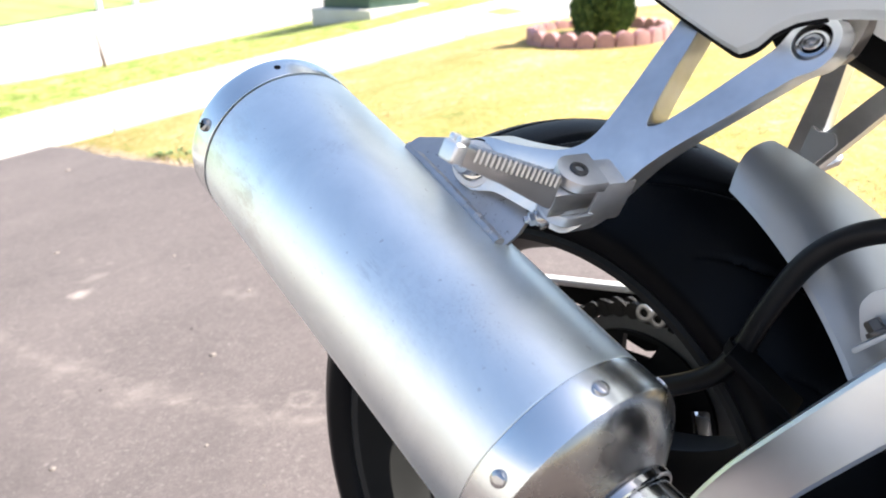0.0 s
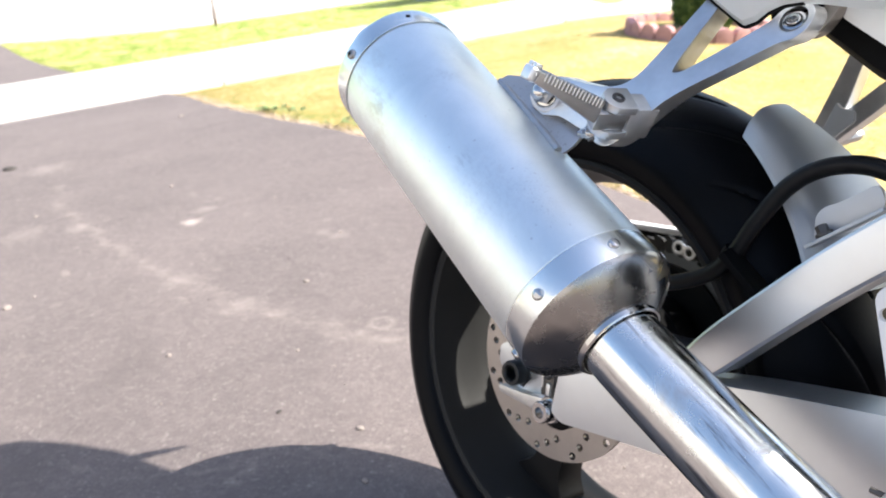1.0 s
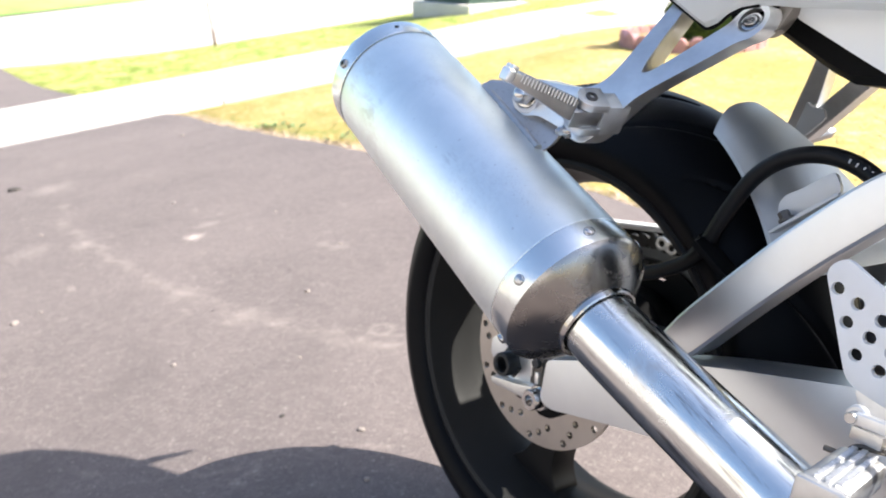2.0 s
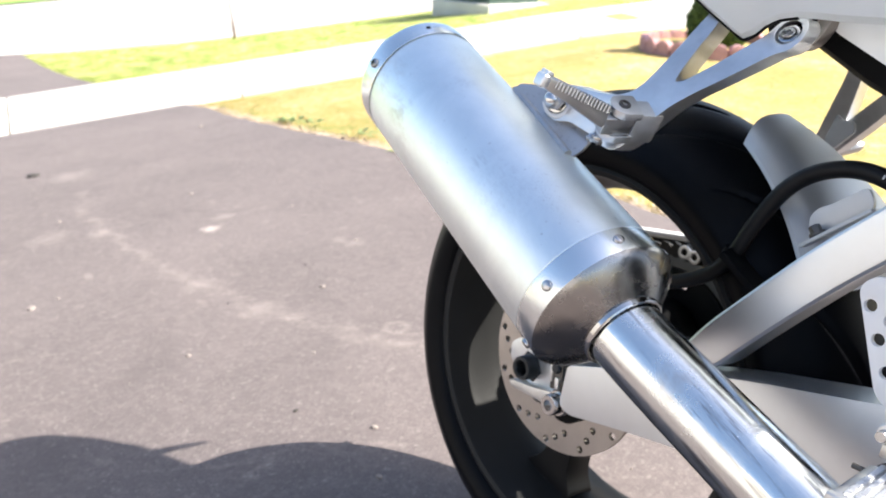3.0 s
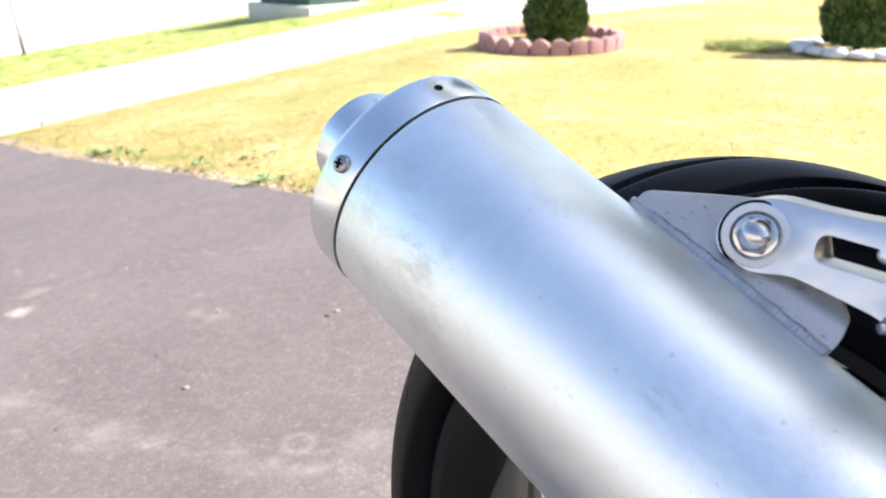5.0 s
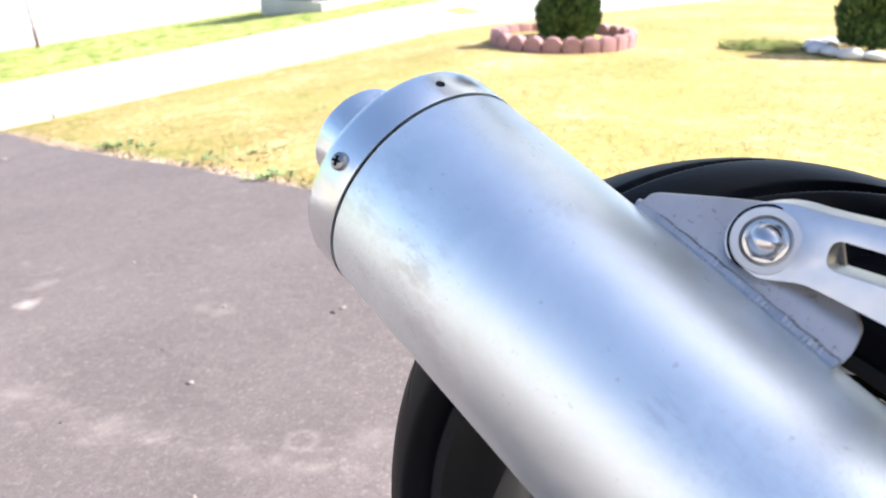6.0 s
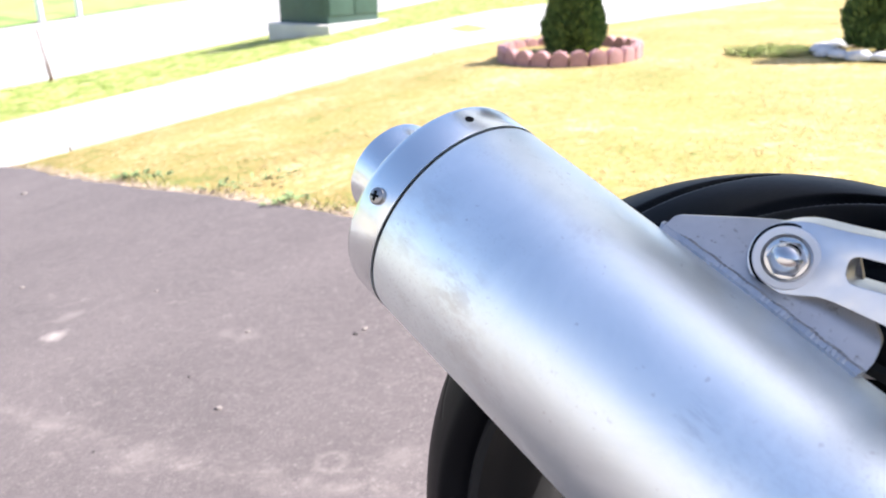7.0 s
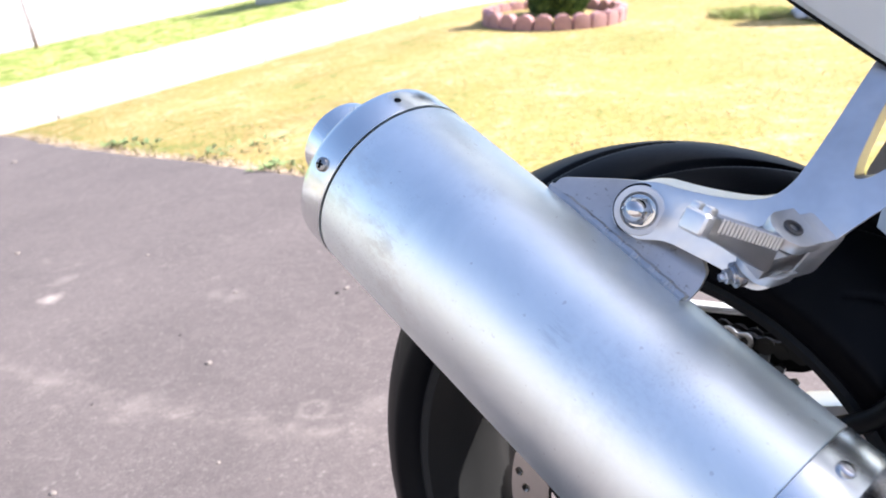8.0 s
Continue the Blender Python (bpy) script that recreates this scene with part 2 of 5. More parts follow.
# a scuffed patch by the rear seal and a few short rubbed strokes on the upper side
geo = shell.node_tree.nodes.new("ShaderNodeTexCoord").outputs["Object"]
for spot, size, grain, stretch_by, colour, amount in (((0.0636, 0.009, 0.035), 0.045, 60.0, (1, 1, 0.5), (0.58, 0.55, 0.53), 0.35), ((0.0637, 0.0089, 0.0), 0.022, 130.0, (1, 1, 0.5), (0.5, 0.48, 0.48), 0.5), ((0.063, -0.012, -0.02), 0.04, 75.0, (1, 1, 0.5), (0.6, 0.57, 0.55), 0.25), ((0.0533, 0.036, -0.123), 0.014, 75.0, (2.6, 2.6, 0.45), (0.48, 0.5, 0.53), 0.4), ((0.0535, 0.0357, -0.16), 0.05, 300.0, (1, 1, 0.6), (0.55, 0.55, 0.58), 0.14), ((0.03, 0.0565, -0.03), 0.02, 90.0, (1, 1, 1), (0.55, 0.56, 0.58), 0.2)):
    far = shell.node_tree.nodes.new("ShaderNodeVectorMath")
    far.operation = "DISTANCE"
    link(shell, geo, far.inputs[0])
    far.inputs[1].default_value = spot
    near_spot = ramp(shell, far.outputs["Value"], [(size * 0.3, grey(1)), (size, grey(0))])
    rub = ramp(shell, noise_tex(shell, coords(shell, stretch_by), grain, 4, 0.7), [(0.48, grey(0)), (0.62, grey(amount))])
    hcol = mix(shell, mix(shell, 1.0, near_spot, rub, "MULTIPLY"), hcol, colour)
link(shell, hcol, bsdf(shell).inputs["Base Color"])
hr = maths(shell, "MULTIPLY_ADD", clouds, 0.16, 0.32)
link(shell, maths(shell, "MULTIPLY_ADD", lines, 0.06, hr), bsdf(shell).inputs["Roughness"])
dents = noise_tex(shell, coords(shell, (1, 1, 0.6)), 38.0, 4, 0.65, 0.4)
bump(shell, mix(shell, 0.45, mix(shell, 0.5, lines, specks), dents), 0.16, 0.0006)

polished = metal_paint("polished steel", (0.62, 0.61, 0.6), 0.11, 1.0, 0.06, 300.0, 0.02, 0.1)

# pipe steel: streaks of haze and fine scratches along the pipe
pipe_steel = material("scratched pipe steel", (0.6, 0.6, 0.6), 0.15, 1.0)
pm = pipe_steel.node_tree.nodes.new("ShaderNodeMapping")
pm.vector_type = "TEXTURE"
pm.inputs["Rotation"].default_value = (0, radians(23.6), 0)
pm.inputs["Scale"].default_value = (1.0, 0.06, 0.06)
link(pipe_steel, pipe_steel.node_tree.nodes.new("ShaderNodeTexCoord").outputs["Object"], pm.inputs["Vector"])
streak = noise_tex(pipe_steel, pm.outputs["Vector"], 9.0, 5, 0.7)
haze = noise_tex(pipe_steel, coords(pipe_steel), 22.0, 5, 0.7, 0.5)
pcol = mix(pipe_steel, ramp(pipe_steel, streak, [(0.36, grey(1)), (0.48, grey(0))]), (0.78, 0.8, 0.79), (0.34, 0.33, 0.32))
pcol = mix(pipe_steel, ramp(pipe_steel, haze, [(0.6, grey(0)), (0.75, grey(0.5))]), pcol, (0.5, 0.42, 0.36))
link(pipe_steel, pcol, bsdf(pipe_steel).inputs["Base Color"])
link(pipe_steel, maths(pipe_steel, "MULTIPLY_ADD", ramp(pipe_steel, haze, [(0.42, grey(0)), (0.7, grey(1))]), 0.2, maths(pipe_steel, "MULTIPLY_ADD", streak, 0.18, 0.05)), bsdf(pipe_steel).inputs["Roughness"])
bump(pipe_steel, streak, 0.1, 0.001)
cap_steel = metal_paint("turned cap steel", (0.79, 0.83, 0.84), 0.24, 1.0, 0.03, 220.0, 0.01, 0.06)
# cone steel: polished, with soft flutes towards the pipe and smudges
cone_steel = metal_paint("polished cone steel", (0.41, 0.395, 0.38), 0.1, 1.0, 0.14, 60.0, 0.01, 0.08)
cxyz = cone_steel.node_tree.nodes.new("ShaderNodeSeparateXYZ")
link(cone_steel, cone_steel.node_tree.nodes.new("ShaderNodeTexCoord").outputs["Object"], cxyz.inputs[0])
turn_by = maths(cone_steel, "ARCTAN2", cxyz.outputs[1], cxyz.outputs[0])
flute = node(cone_steel, "ShaderNodeTexNoise", Scale=2.6, Detail=1.5)
flute_at = cone_steel.node_tree.nodes.new("ShaderNodeCombineXYZ")
link(cone_steel, turn_by, flute_at.inputs[0])
link(cone_steel, maths(cone_steel, "MULTIPLY", cxyz.outputs[2], 9.0), flute_at.inputs[1])
link(cone_steel, flute_at.outputs[0], flute.inputs["Vector"])
bump(cone_steel, flute.outputs["Fac"], 1.0, 0.0008)
smudge = noise_tex(cone_steel, coords(cone_steel), 55.0, 5, 0.75, 0.6)
link(cone_steel, maths(cone_steel, "MULTIPLY_ADD", ramp(cone_steel, smudge, [(0.5, grey(0)), (0.72, grey(1))]), 0.12, 0.24), bsdf(cone_steel).inputs["Roughness"])
cast_alu = metal_paint("cast aluminium", (0.88, 0.885, 0.89), 0.36, 1.0, 0.16, 420.0, 0.08, 0.18, 0.002)
peg_alu = metal_paint("worn peg metal", (0.58, 0.57, 0.56), 0.3, 1.0, 0.12, 300.0, 0.08, 0.15)
# for the added wall that brightens the silencer from out of view
reflector_pale = metal_paint("pale reflector wall", (0.46, 0.445, 0.425), 0.85, 0.0, 0.03, 60.0, 0.2, 0.05)
lug_alu = metal_paint("browned aluminium", (0.35, 0.31, 0.28), 0.42, 1.0, 0.15, 300.0, 0.08, 0.15)
plate_steel = metal_paint("dull plate steel", (0.68, 0.665, 0.65), 0.44, 1.0, 0.16, 300.0, 0.08, 0.15)
rust_spots = noise_tex(plate_steel, coords(plate_steel), 190.0, 4, 0.75)
link(plate_steel, mix(plate_steel, ramp(plate_steel, rust_spots, [(0.3, grey(0.75)), (0.4, grey(0))]), bsdf(plate_steel).inputs["Base Color"].links[0].from_socket, (0.2, 0.16, 0.13)), bsdf(plate_steel).inputs["Base Color"])
arm_alu = metal_paint("anodised aluminium", (0.74, 0.77, 0.8), 0.34, 0.95, 0.05, 500.0, 0.05, 0.1)
silver_paint = metal_paint("silver paint", (0.5, 0.52, 0.54), 0.4, 0.4, 0.06, 600.0, 0.05, 0.1)
bolt_steel = metal_paint("bolt steel", (0.55, 0.55, 0.56), 0.2, 1.0, 0.1, 400.0, 0.05, 0.1)
screw_steel = metal_paint("dull screw steel", (0.4, 0.4, 0.4), 0.3, 1.0, 0.12, 400.0, 0.05, 0.1)
chain_steel = metal_paint("greasy chain steel", (0.03, 0.028, 0.026), 0.5, 0.5, 0.2, 200.0, 0.15, 0.2)
dirty_steel = metal_paint("grimy steel", (0.14, 0.13, 0.12), 0.42, 0.8, 0.2, 200.0, 0.15, 0.2)
sprocket_steel = metal_paint("worn sprocket steel", (0.16, 0.17, 0.175), 0.4, 1.0, 0.2, 200.0, 0.1, 0.15)
disc_steel = metal_paint("brake disc steel", (0.5, 0.46, 0.43), 0.34, 1.0, 0.1, 350.0, 0.05, 0.1)
weld_steel = metal_paint("weld bead", (0.64, 0.64, 0.65), 0.45, 1.0, 0.15, 300.0, 0.1, 0.2)
rim_mat = metal_paint("dark wheel paint", (0.021, 0.0215, 0.0215), 0.45, 0.0, 0.1, 500.0, 0.05, 0.1)
rubber = metal_paint("tyre rubber", (0.003, 0.0034, 0.0048), 0.42, 0.0, 0.2, 260.0, 0.12, 0.16)
bsdf(rubber).inputs["Specular IOR Level"].default_value = 0.11
hose_rubber = metal_paint("hose rubber", (0.005, 0.005, 0.006), 0.4, 0.0, 0.15, 300.0, 0.06, 0.12)
black_plastic = metal_paint("black plastic", (0.004, 0.004, 0.0045), 0.6, 0.0, 0.2, 500.0, 0.15, 0.1)
bsdf(black_plastic).inputs["Specular IOR Level"].default_value = 0.12
bsdf(hose_rubber).inputs["Specular IOR Level"].default_value = 0.22
spoke_mat = metal_paint("black spoke paint", (0.007, 0.0072, 0.008), 0.4, 0.0, 0.1, 500.0, 0.05, 0.1)
bsdf(spoke_mat).inputs["Specular IOR Level"].default_value = 0.2
bsdf(rim_mat).inputs["Specular IOR Level"].default_value = 0.15
white_paint = metal_paint("white bodywork", (0.8, 0.82, 0.83), 0.24, 0.0, 0.02, 20.0, 0.0, 0.06)
bsdf(white_paint).inputs["Coat Weight"].default_value = 0.6
white_plate = metal_paint("white plate", (0.74, 0.74, 0.74), 0.4, 0.0, 0.03, 200.0, 0.02, 0.1)
green_paint = metal_paint("green cabinet paint", (0.045, 0.09, 0.075), 0.45, 0.0, 0.12, 60.0, 0.05, 0.1)
pink_block = metal_paint("pink concrete", (0.48, 0.27, 0.265), 0.9, 0.0, 0.16, 120.0, 0.4, 0.08)
white_block = metal_paint("white stone", (0.66, 0.65, 0.64), 0.85, 0.0, 0.1, 90.0, 0.4, 0.08)
post_paint = metal_paint("white post paint", (0.75, 0.74, 0.72), 0.6, 0.0, 0.08, 40.0, 0.1, 0.1)
rust_wood = metal_paint("weathered stake", (0.14, 0.085, 0.06), 0.85, 0.0, 0.2, 120.0, 0.4, 0.1)
car_dark = metal_paint("dark car paint", (0.012, 0.013, 0.02), 0.25, 0.0, 0.05, 20.0, 0.0, 0.05)
pebble_mat = metal_paint("pale grit", (0.26, 0.225, 0.2), 0.85, 0.0, 0.15, 200.0, 0.3, 0.1)
dark_pebble = metal_paint("dark grit", (0.05, 0.045, 0.04), 0.85, 0.0, 0.15, 200.0, 0.3, 0.1)
bark = metal_paint("bark", (0.09, 0.06, 0.04), 0.9, 0.0, 0.2, 60.0, 0.5, 0.1)
print_white = metal_paint("worn white print", (0.6, 0.6, 0.6), 0.6, 0.0, 0.1, 200.0, 0.1, 0.1)
glass_dark = metal_paint("tinted glass", (0.01, 0.011, 0.013), 0.08, 0.0, 0.02, 20.0, 0.0, 0.03)

leaf_mat = material("cypress leaf", (0.05, 0.09, 0.03), 0.7)
lg = leaf_mat.node_tree.nodes.new("ShaderNodeNewGeometry")
lf = maths(leaf_mat, "MULTIPLY_ADD", lg.outputs["Random Per Island"], 0.6, maths(leaf_mat, "MULTIPLY", noise_tex(leaf_mat, coords(leaf_mat), 9.0, 4), 0.4))
link(leaf_mat, ramp(leaf_mat, lf, [(0.2, (0.03, 0.06, 0.015)), (0.55, (0.075, 0.135, 0.032)), (0.85, (0.15, 0.21, 0.06))]), bsdf(leaf_mat).inputs["Base Color"])


# ---- mesh helpers ----
def finish(name, bm, mat, parent=None, label="", angle=32, flat=False):
    bmesh.ops.recalc_face_normals(bm, faces=bm.faces[:])
    me = bpy.data.meshes.new(name)
    bm.to_mesh(me)
    bm.free()
    me.materials.append(mat)
    if not flat:
        me.shade_smooth()
        me.set_sharp_from_angle(angle=radians(angle))
    ob = new(name, me)
    if parent is not None:
        ob.parent = parent
    if label:
        ob["label"] = label
    return ob


def part(name, bm, mat, parent, label="", angle=32):
    return finish(name, bm, mat, parent, label, angle)


def basis(axis, up=(0, 0, 1)):
    """A turn whose z runs along axis."""
    z = Vector(axis).normalized()
    u = Vector(up)
    if abs(z.dot(u.normalized())) > 0.98:
        u = Vector((1, 0, 0))
    x = u.cross(z).normalized()
    y = z.cross(x)
    return Matrix((x, y, z)).transposed()


def lathe(bm, profile, origin, axis, segs=64, up=(0, 0, 1)):
    """Turn (radius, height) pairs about an axis. A radius of zero closes the end."""
    R, o = basis(axis, up), Vector(origin)
    rings = []
    for r, h in profile:
        if r < 1e-6:
            rings.append([bm.verts.new(o + R @ Vector((0, 0, h)))])
        else:
            rings.append([bm.verts.new(o + R @ Vector((r * math.cos(a), r * math.sin(a), h))) for a in (2 * math.pi * i / segs for i in range(segs))])
    for a, b in zip(rings, rings[1:]):
        for i in range(segs):
            j = (i + 1) % segs
            if len(a) == 1 and len(b) > 1:
                bm.faces.new((a[0], b[j], b[i]))
            elif len(b) == 1 and len(a) > 1:
                bm.faces.new((a[i], a[j], b[0]))
            elif len(a) > 1:
                bm.faces.new((a[i], a[j], b[j], b[i]))
    return rings


def smooth_path(points, steps=8):
    """A Catmull-Rom curve through the points."""
    p = [Vector(q) for q in points]
    p = [2 * p[0] - p[1]] + p + [2 * p[-1] - p[-2]]
    out = []
    for i in range(1, len(p) - 2):
        for k in range(steps):
            t = k / steps
            a, b, c, d = p[i - 1:i + 3]
            out.append(0.5 * ((2 * b) + (c - a) * t + (2 * a - 5 * b + 4 * c - d) * t * t + (3 * b - 3 * c + d - a) * t ** 3))
    out.append(p[-2])
    return out


def tube(bm, path, radius, segs=14, caps=True, flat=1.0, up=(0, 0, 1)):
    """A tube along a path; radius is a number or one per point; flat squeezes it."""
    n = len(path)
    rad = radius if isinstance(radius, (list, tuple)) else [radius] * n
    rings, x = [], None
    for i, p in enumerate(path):
        t = (path[min(i + 1, n - 1)] - path[max(i - 1, 0)]).normalized()
        if x is None:
            x = basis(t, up).col[0].copy()
        x = (x - t * x.dot(t)).normalized()
        y = t.cross(x)
        rings.append([bm.verts.new(p + rad[i] * (x * math.cos(a) + y * flat * math.sin(a))) for a in (2 * math.pi * k / segs for k in range(segs))])
    for a, b in zip(rings, rings[1:]):
        for k in range(segs):
            j = (k + 1) % segs
            bm.faces.new((a[k], a[j], b[j], b[k]))
    if caps:
        bm.faces.new(rings[0][::-1])
        bm.faces.new(rings[-1])
    return rings


def edge_bevel(bm, offset, segments=2, angle=40):
    es = [e for e in bm.edges if len(e.link_faces) == 2 and e.calc_face_angle(0) > radians(angle)]
    if es:
        bmesh.ops.bevel(bm, geom=es, offset=offset, segments=segments, profile=0.6, affect="EDGES", clamp_overlap=True)


def box(bm, size, m, bevel=0.0, segments=2):
    t = bmesh.new()
    bmesh.ops.create_cube(t, size=1)
    bmesh.ops.transform(t, matrix=Matrix.Diagonal((*size, 1)), verts=t.verts[:])
    if bevel:
        edge_bevel(t, bevel, segments)
    add(bm, t, m)


def add(bm, t, m=Matrix.Identity(4)):
    bmesh.ops.transform(t, matrix=m, verts=t.verts[:])
    me = bpy.data.meshes.new("tmp")
    t.to_mesh(me)
    t.free()
    bm.from_mesh(me)
    bpy.data.meshes.remove(me)


def round_corners(pts, radius, steps=4):
    """Round the corners of a polygon; radius is a number or one per point."""
    n, out = len(pts), []
    for i in range(n):
        p, a, b = Vector(pts[i]), Vector(pts[i - 1]), Vector(pts[(i + 1) % n])
        r = radius[i] if isinstance(radius, (list, tuple)) else radius
        u, v = (a - p), (b - p)
        r = min(r, 0.45 * u.length, 0.45 * v.length)
        if r < 1e-5:
            out.append(p)
            continue
        s, e = p + u.normalized() * r, p + v.normalized() * r
        for k in range(steps + 1):
            t = k / steps
            out.append((1 - t) ** 2 * s + 2 * t * (1 - t) * p + t * t * e)
    return out


def circle(cx, cy, r, n=20):
    return [Vector((cx + r * math.cos(2 * math.pi * i / n), cy + r * math.sin(2 * math.pi * i / n))) for i in range(n)]


def plate(outer, holes, thickness, bevel=0.0, segments=2):
    """A plate in the xy plane, from z = 0 to its thickness, with holes."""
    bm = bmesh.new()
    edges = []
    for loop in (outer, *holes):
        vs = [bm.verts.new((p[0], p[1], 0)) for p in loop]
        edges += [bm.edges.new((vs[i], vs[(i + 1) % len(vs)])) for i in range(len(vs))]
    bmesh.ops.triangle_fill(bm, use_beauty=True, use_dissolve=False, edges=edges, normal=(0, 0, 1))
    faces = bm.faces[:]
    ext = bmesh.ops.extrude_face_region(bm, geom=faces)
    bmesh.ops.translate(bm, vec=(0, 0, thickness), verts=[v for v in ext["geom"] if isinstance(v, bmesh.types.BMVert)])
    if bevel:
        bmesh.ops.recalc_face_normals(bm, faces=bm.faces[:])
        edge_bevel(bm, bevel, segments)
    return bm


def hex_bolt(bm, at, axis, r, h, washer=1.5, socket=False, dome=False):
    """A bolt: washer, head, and a socket or a dome on it."""
    if washer:
        lathe(bm, [(0, 0), (r * washer, 0), (r * washer, h * 0.22), (r * washer * 0.94, h * 0.3), (0, h * 0.3)], at, axis, 28)
    o = Vector(at) + Vector(axis).normalized() * h * 0.28
    if socket:
        lathe(bm, [(r, 0), (r, h * 0.7), (r * 0.9, h * 0.82), (r * 0.52, h * 0.82), (r * 0.46, h * 0.3), (0, h * 0.3)], o, axis, 24)
    else:
        lathe(bm, [(r, 0), (r, h * 0.6), (r * 0.86, h * 0.74), (0, h * 0.74)], o, axis, 6)
        if dome:
            lathe(bm, [(r * 0.87, h * 0.6), (r * 0.86, h * 0.8), (r * 0.76, h * 1.06), (r * 0.54, h * 1.26), (r * 0.27, h * 1.37), (0, h * 1.4)], o, axis, 28)


def screw(parent, name, at, axis, r, mat=bolt_steel, label=""):
    """A dome-headed screw with a cross recess."""
    bm = bmesh.new()
    lathe(bm, [(r, -r * 0.2), (r, r * 0.25), (r * 0.92, r * 0.45), (r * 0.7, r * 0.58), (r * 0.3, r * 0.62), (0, r * 0.62)], at, axis, 24)
    return part(name, bm, mat, parent, label)


# ---- the ground ----
def smin(a, b, w):
    return -w * np.logaddexp(-a / w, -b / w)


def smax(a, b, w):
    return w * np.logaddexp(a / w, b / w)


def gz(x, y):
    """Height of the ground: the drive falls towards the road, the lawn is nearly level."""
    return float(0.03 * smax(x, -9.0, 0.5) + 0.115 * smin(smax(x, -6.5, 0.5), 0.0, 0.1) + 0.0102 * smin(y, 12.0, 0.5) - 0.0214 + 0.016 * math.exp(-((x + 0.3) / 0.34) ** 2 - ((y - 0.86) / 0.34) ** 2) + 0.0085 * math.exp(-((x - 0.14) / 0.18) ** 2 - ((y - 0.74) / 0.18) ** 2))


SIDE, OUT = Vector((0.743, 0.669)), Vector((-0.669, 0.743))      # along the road; from the house to the road
WALK_NEAR, WALK_FAR, KERB, ROAD_FAR = 5.45, 7.85, 12.2, 46.0
DRIVE, ACROSS = Vector((-0.757, 0.653)), Vector((0.653, 0.757))   # down the drive; across it to the lawn
EDGE = 1.775                                                      # the lawn's edge, measured across the drive


def at_road(s, n):
    p = SIDE * s + OUT * n
    return p.x, p.y


def sheet(name, nx, ny, place, lift, mat, label, thickness=0.0):
    """A grid laid over the ground; place(i, j) in 0..1 gives x, y."""
    bm = bmesh.new()
    g = []
    for i in range(nx + 1):
        row = []
        for j in range(ny + 1):
            x, y = place(i / nx, j / ny)
            row.append(bm.verts.new((x, y, gz(x, y) + lift)))
        g.append(row)
    for i in range(nx):
        for j in range(ny):
            bm.faces.new((g[i][j], g[i + 1][j], g[i + 1][j + 1], g[i][j + 1]))
    bmesh.ops.recalc_face_normals(bm, faces=bm.faces[:])
    if thickness:
        border = [e for e in bm.edges if len(e.link_faces) == 1]
        ext = bmesh.ops.extrude_edge_only(bm, edges=border)
        bmesh.ops.translate(bm, vec=(0, 0, -thickness), verts=[v for v in ext["geom"] if isinstance(v, bmesh.types.BMVert)])
    me = bpy.data.meshes.new(name)
    bm.to_mesh(me)
    bm.free()
    me.materials.append(mat)
    me.shade_smooth()
    me.set_sharp_from_angle(angle=radians(50))
    up = sum(p.normal.z for p in me.polygons)
    if up < 0:
        me.flip_normals()
    return tagged(new(name, me), label, kind="structure")


def stretch(f, near, far):
    """Even steps near the middle, long ones far out, from -far to far."""
    u = 2 * f - 1
    return math.copysign(near * abs(u) + (far - near) * abs(u) ** 5, u)


sheet("ground", 160, 160, lambda i, j: (stretch(i, 16, 900), 6 + stretch(j, 16, 900)), -0.02, soil, "dry yellow-brown lawn soil reaching to the horizon")


def edge_bulge(u):
    # the asphalt is a hand wider beside the parking place
    f = np.clip((2.1 - u) / 0.7, 0, 1)
    return EDGE + 0.085 * f * f * (3 - 2 * f)


def drive_edge(u):
    return float(edge_bulge(u)) + 0.035 * noise.noise((u * 2.3, 0.4, 0)) + 0.02 * noise.noise((u * 9, 3.1, 0)) + 0.008 * noise.noise((u * 31, 7.7, 0))


def drive_place(i, j):
    # u runs down the drive to the pavement, v across it
    v0 = -16.0
    u = -9 + i * 20
    w = (u, drive_edge(u))
    v = v0 + (w[1] - v0) * (1 - (1 - j) ** 2.2)
    p = DRIVE * u + ACROSS * v
    n = p.dot(OUT)
    if n > WALK_NEAR - 0.012:
        p -= OUT * (n - WALK_NEAR + 0.012)
    return p.x, p.y


sheet("driveway", 240, 90, drive_place, 0.0, asphalt, "weathered grey-brown asphalt drive with pale scuffs", 0.05)


def apron_place(i, j):
    n = WALK_FAR + 0.012 + (KERB - WALK_FAR - 0.03) * i
    v = -5.2 + (EDGE + 5.2) * j
    # point on the drive's line at v, moved along the drive until n is met
    p = ACROSS * v
    p += DRIVE * ((n - p.dot(OUT)) / DRIVE.dot(OUT))
    return p.x, p.y


sheet("driveway_apron", 20, 20, apron_place, 0.0, asphalt, "grey-brown asphalt apron between pavement and road", 0.05)
sheet("road", 60, 14, lambda i, j: at_road(-60 + 140 * i, KERB + 0.16 + (ROAD_FAR - KERB - 0.16) * j), -0.012, road_mat, "pale sunlit street surface")


def verge_place(i, j):
    n = WALK_FAR + 0.012 + (KERB - WALK_FAR - 0.03) * j
    p = ACROSS * (EDGE + 0.02)
    p += DRIVE * ((n - p.dot(OUT)) / DRIVE.dot(OUT))
    s = p.dot(SIDE) + 32 * i ** 1.6
    return at_road(s, n)


sheet("verge", 60, 16, verge_place, -0.012, verge_mat, "green and straw-coloured grass verge by the street")


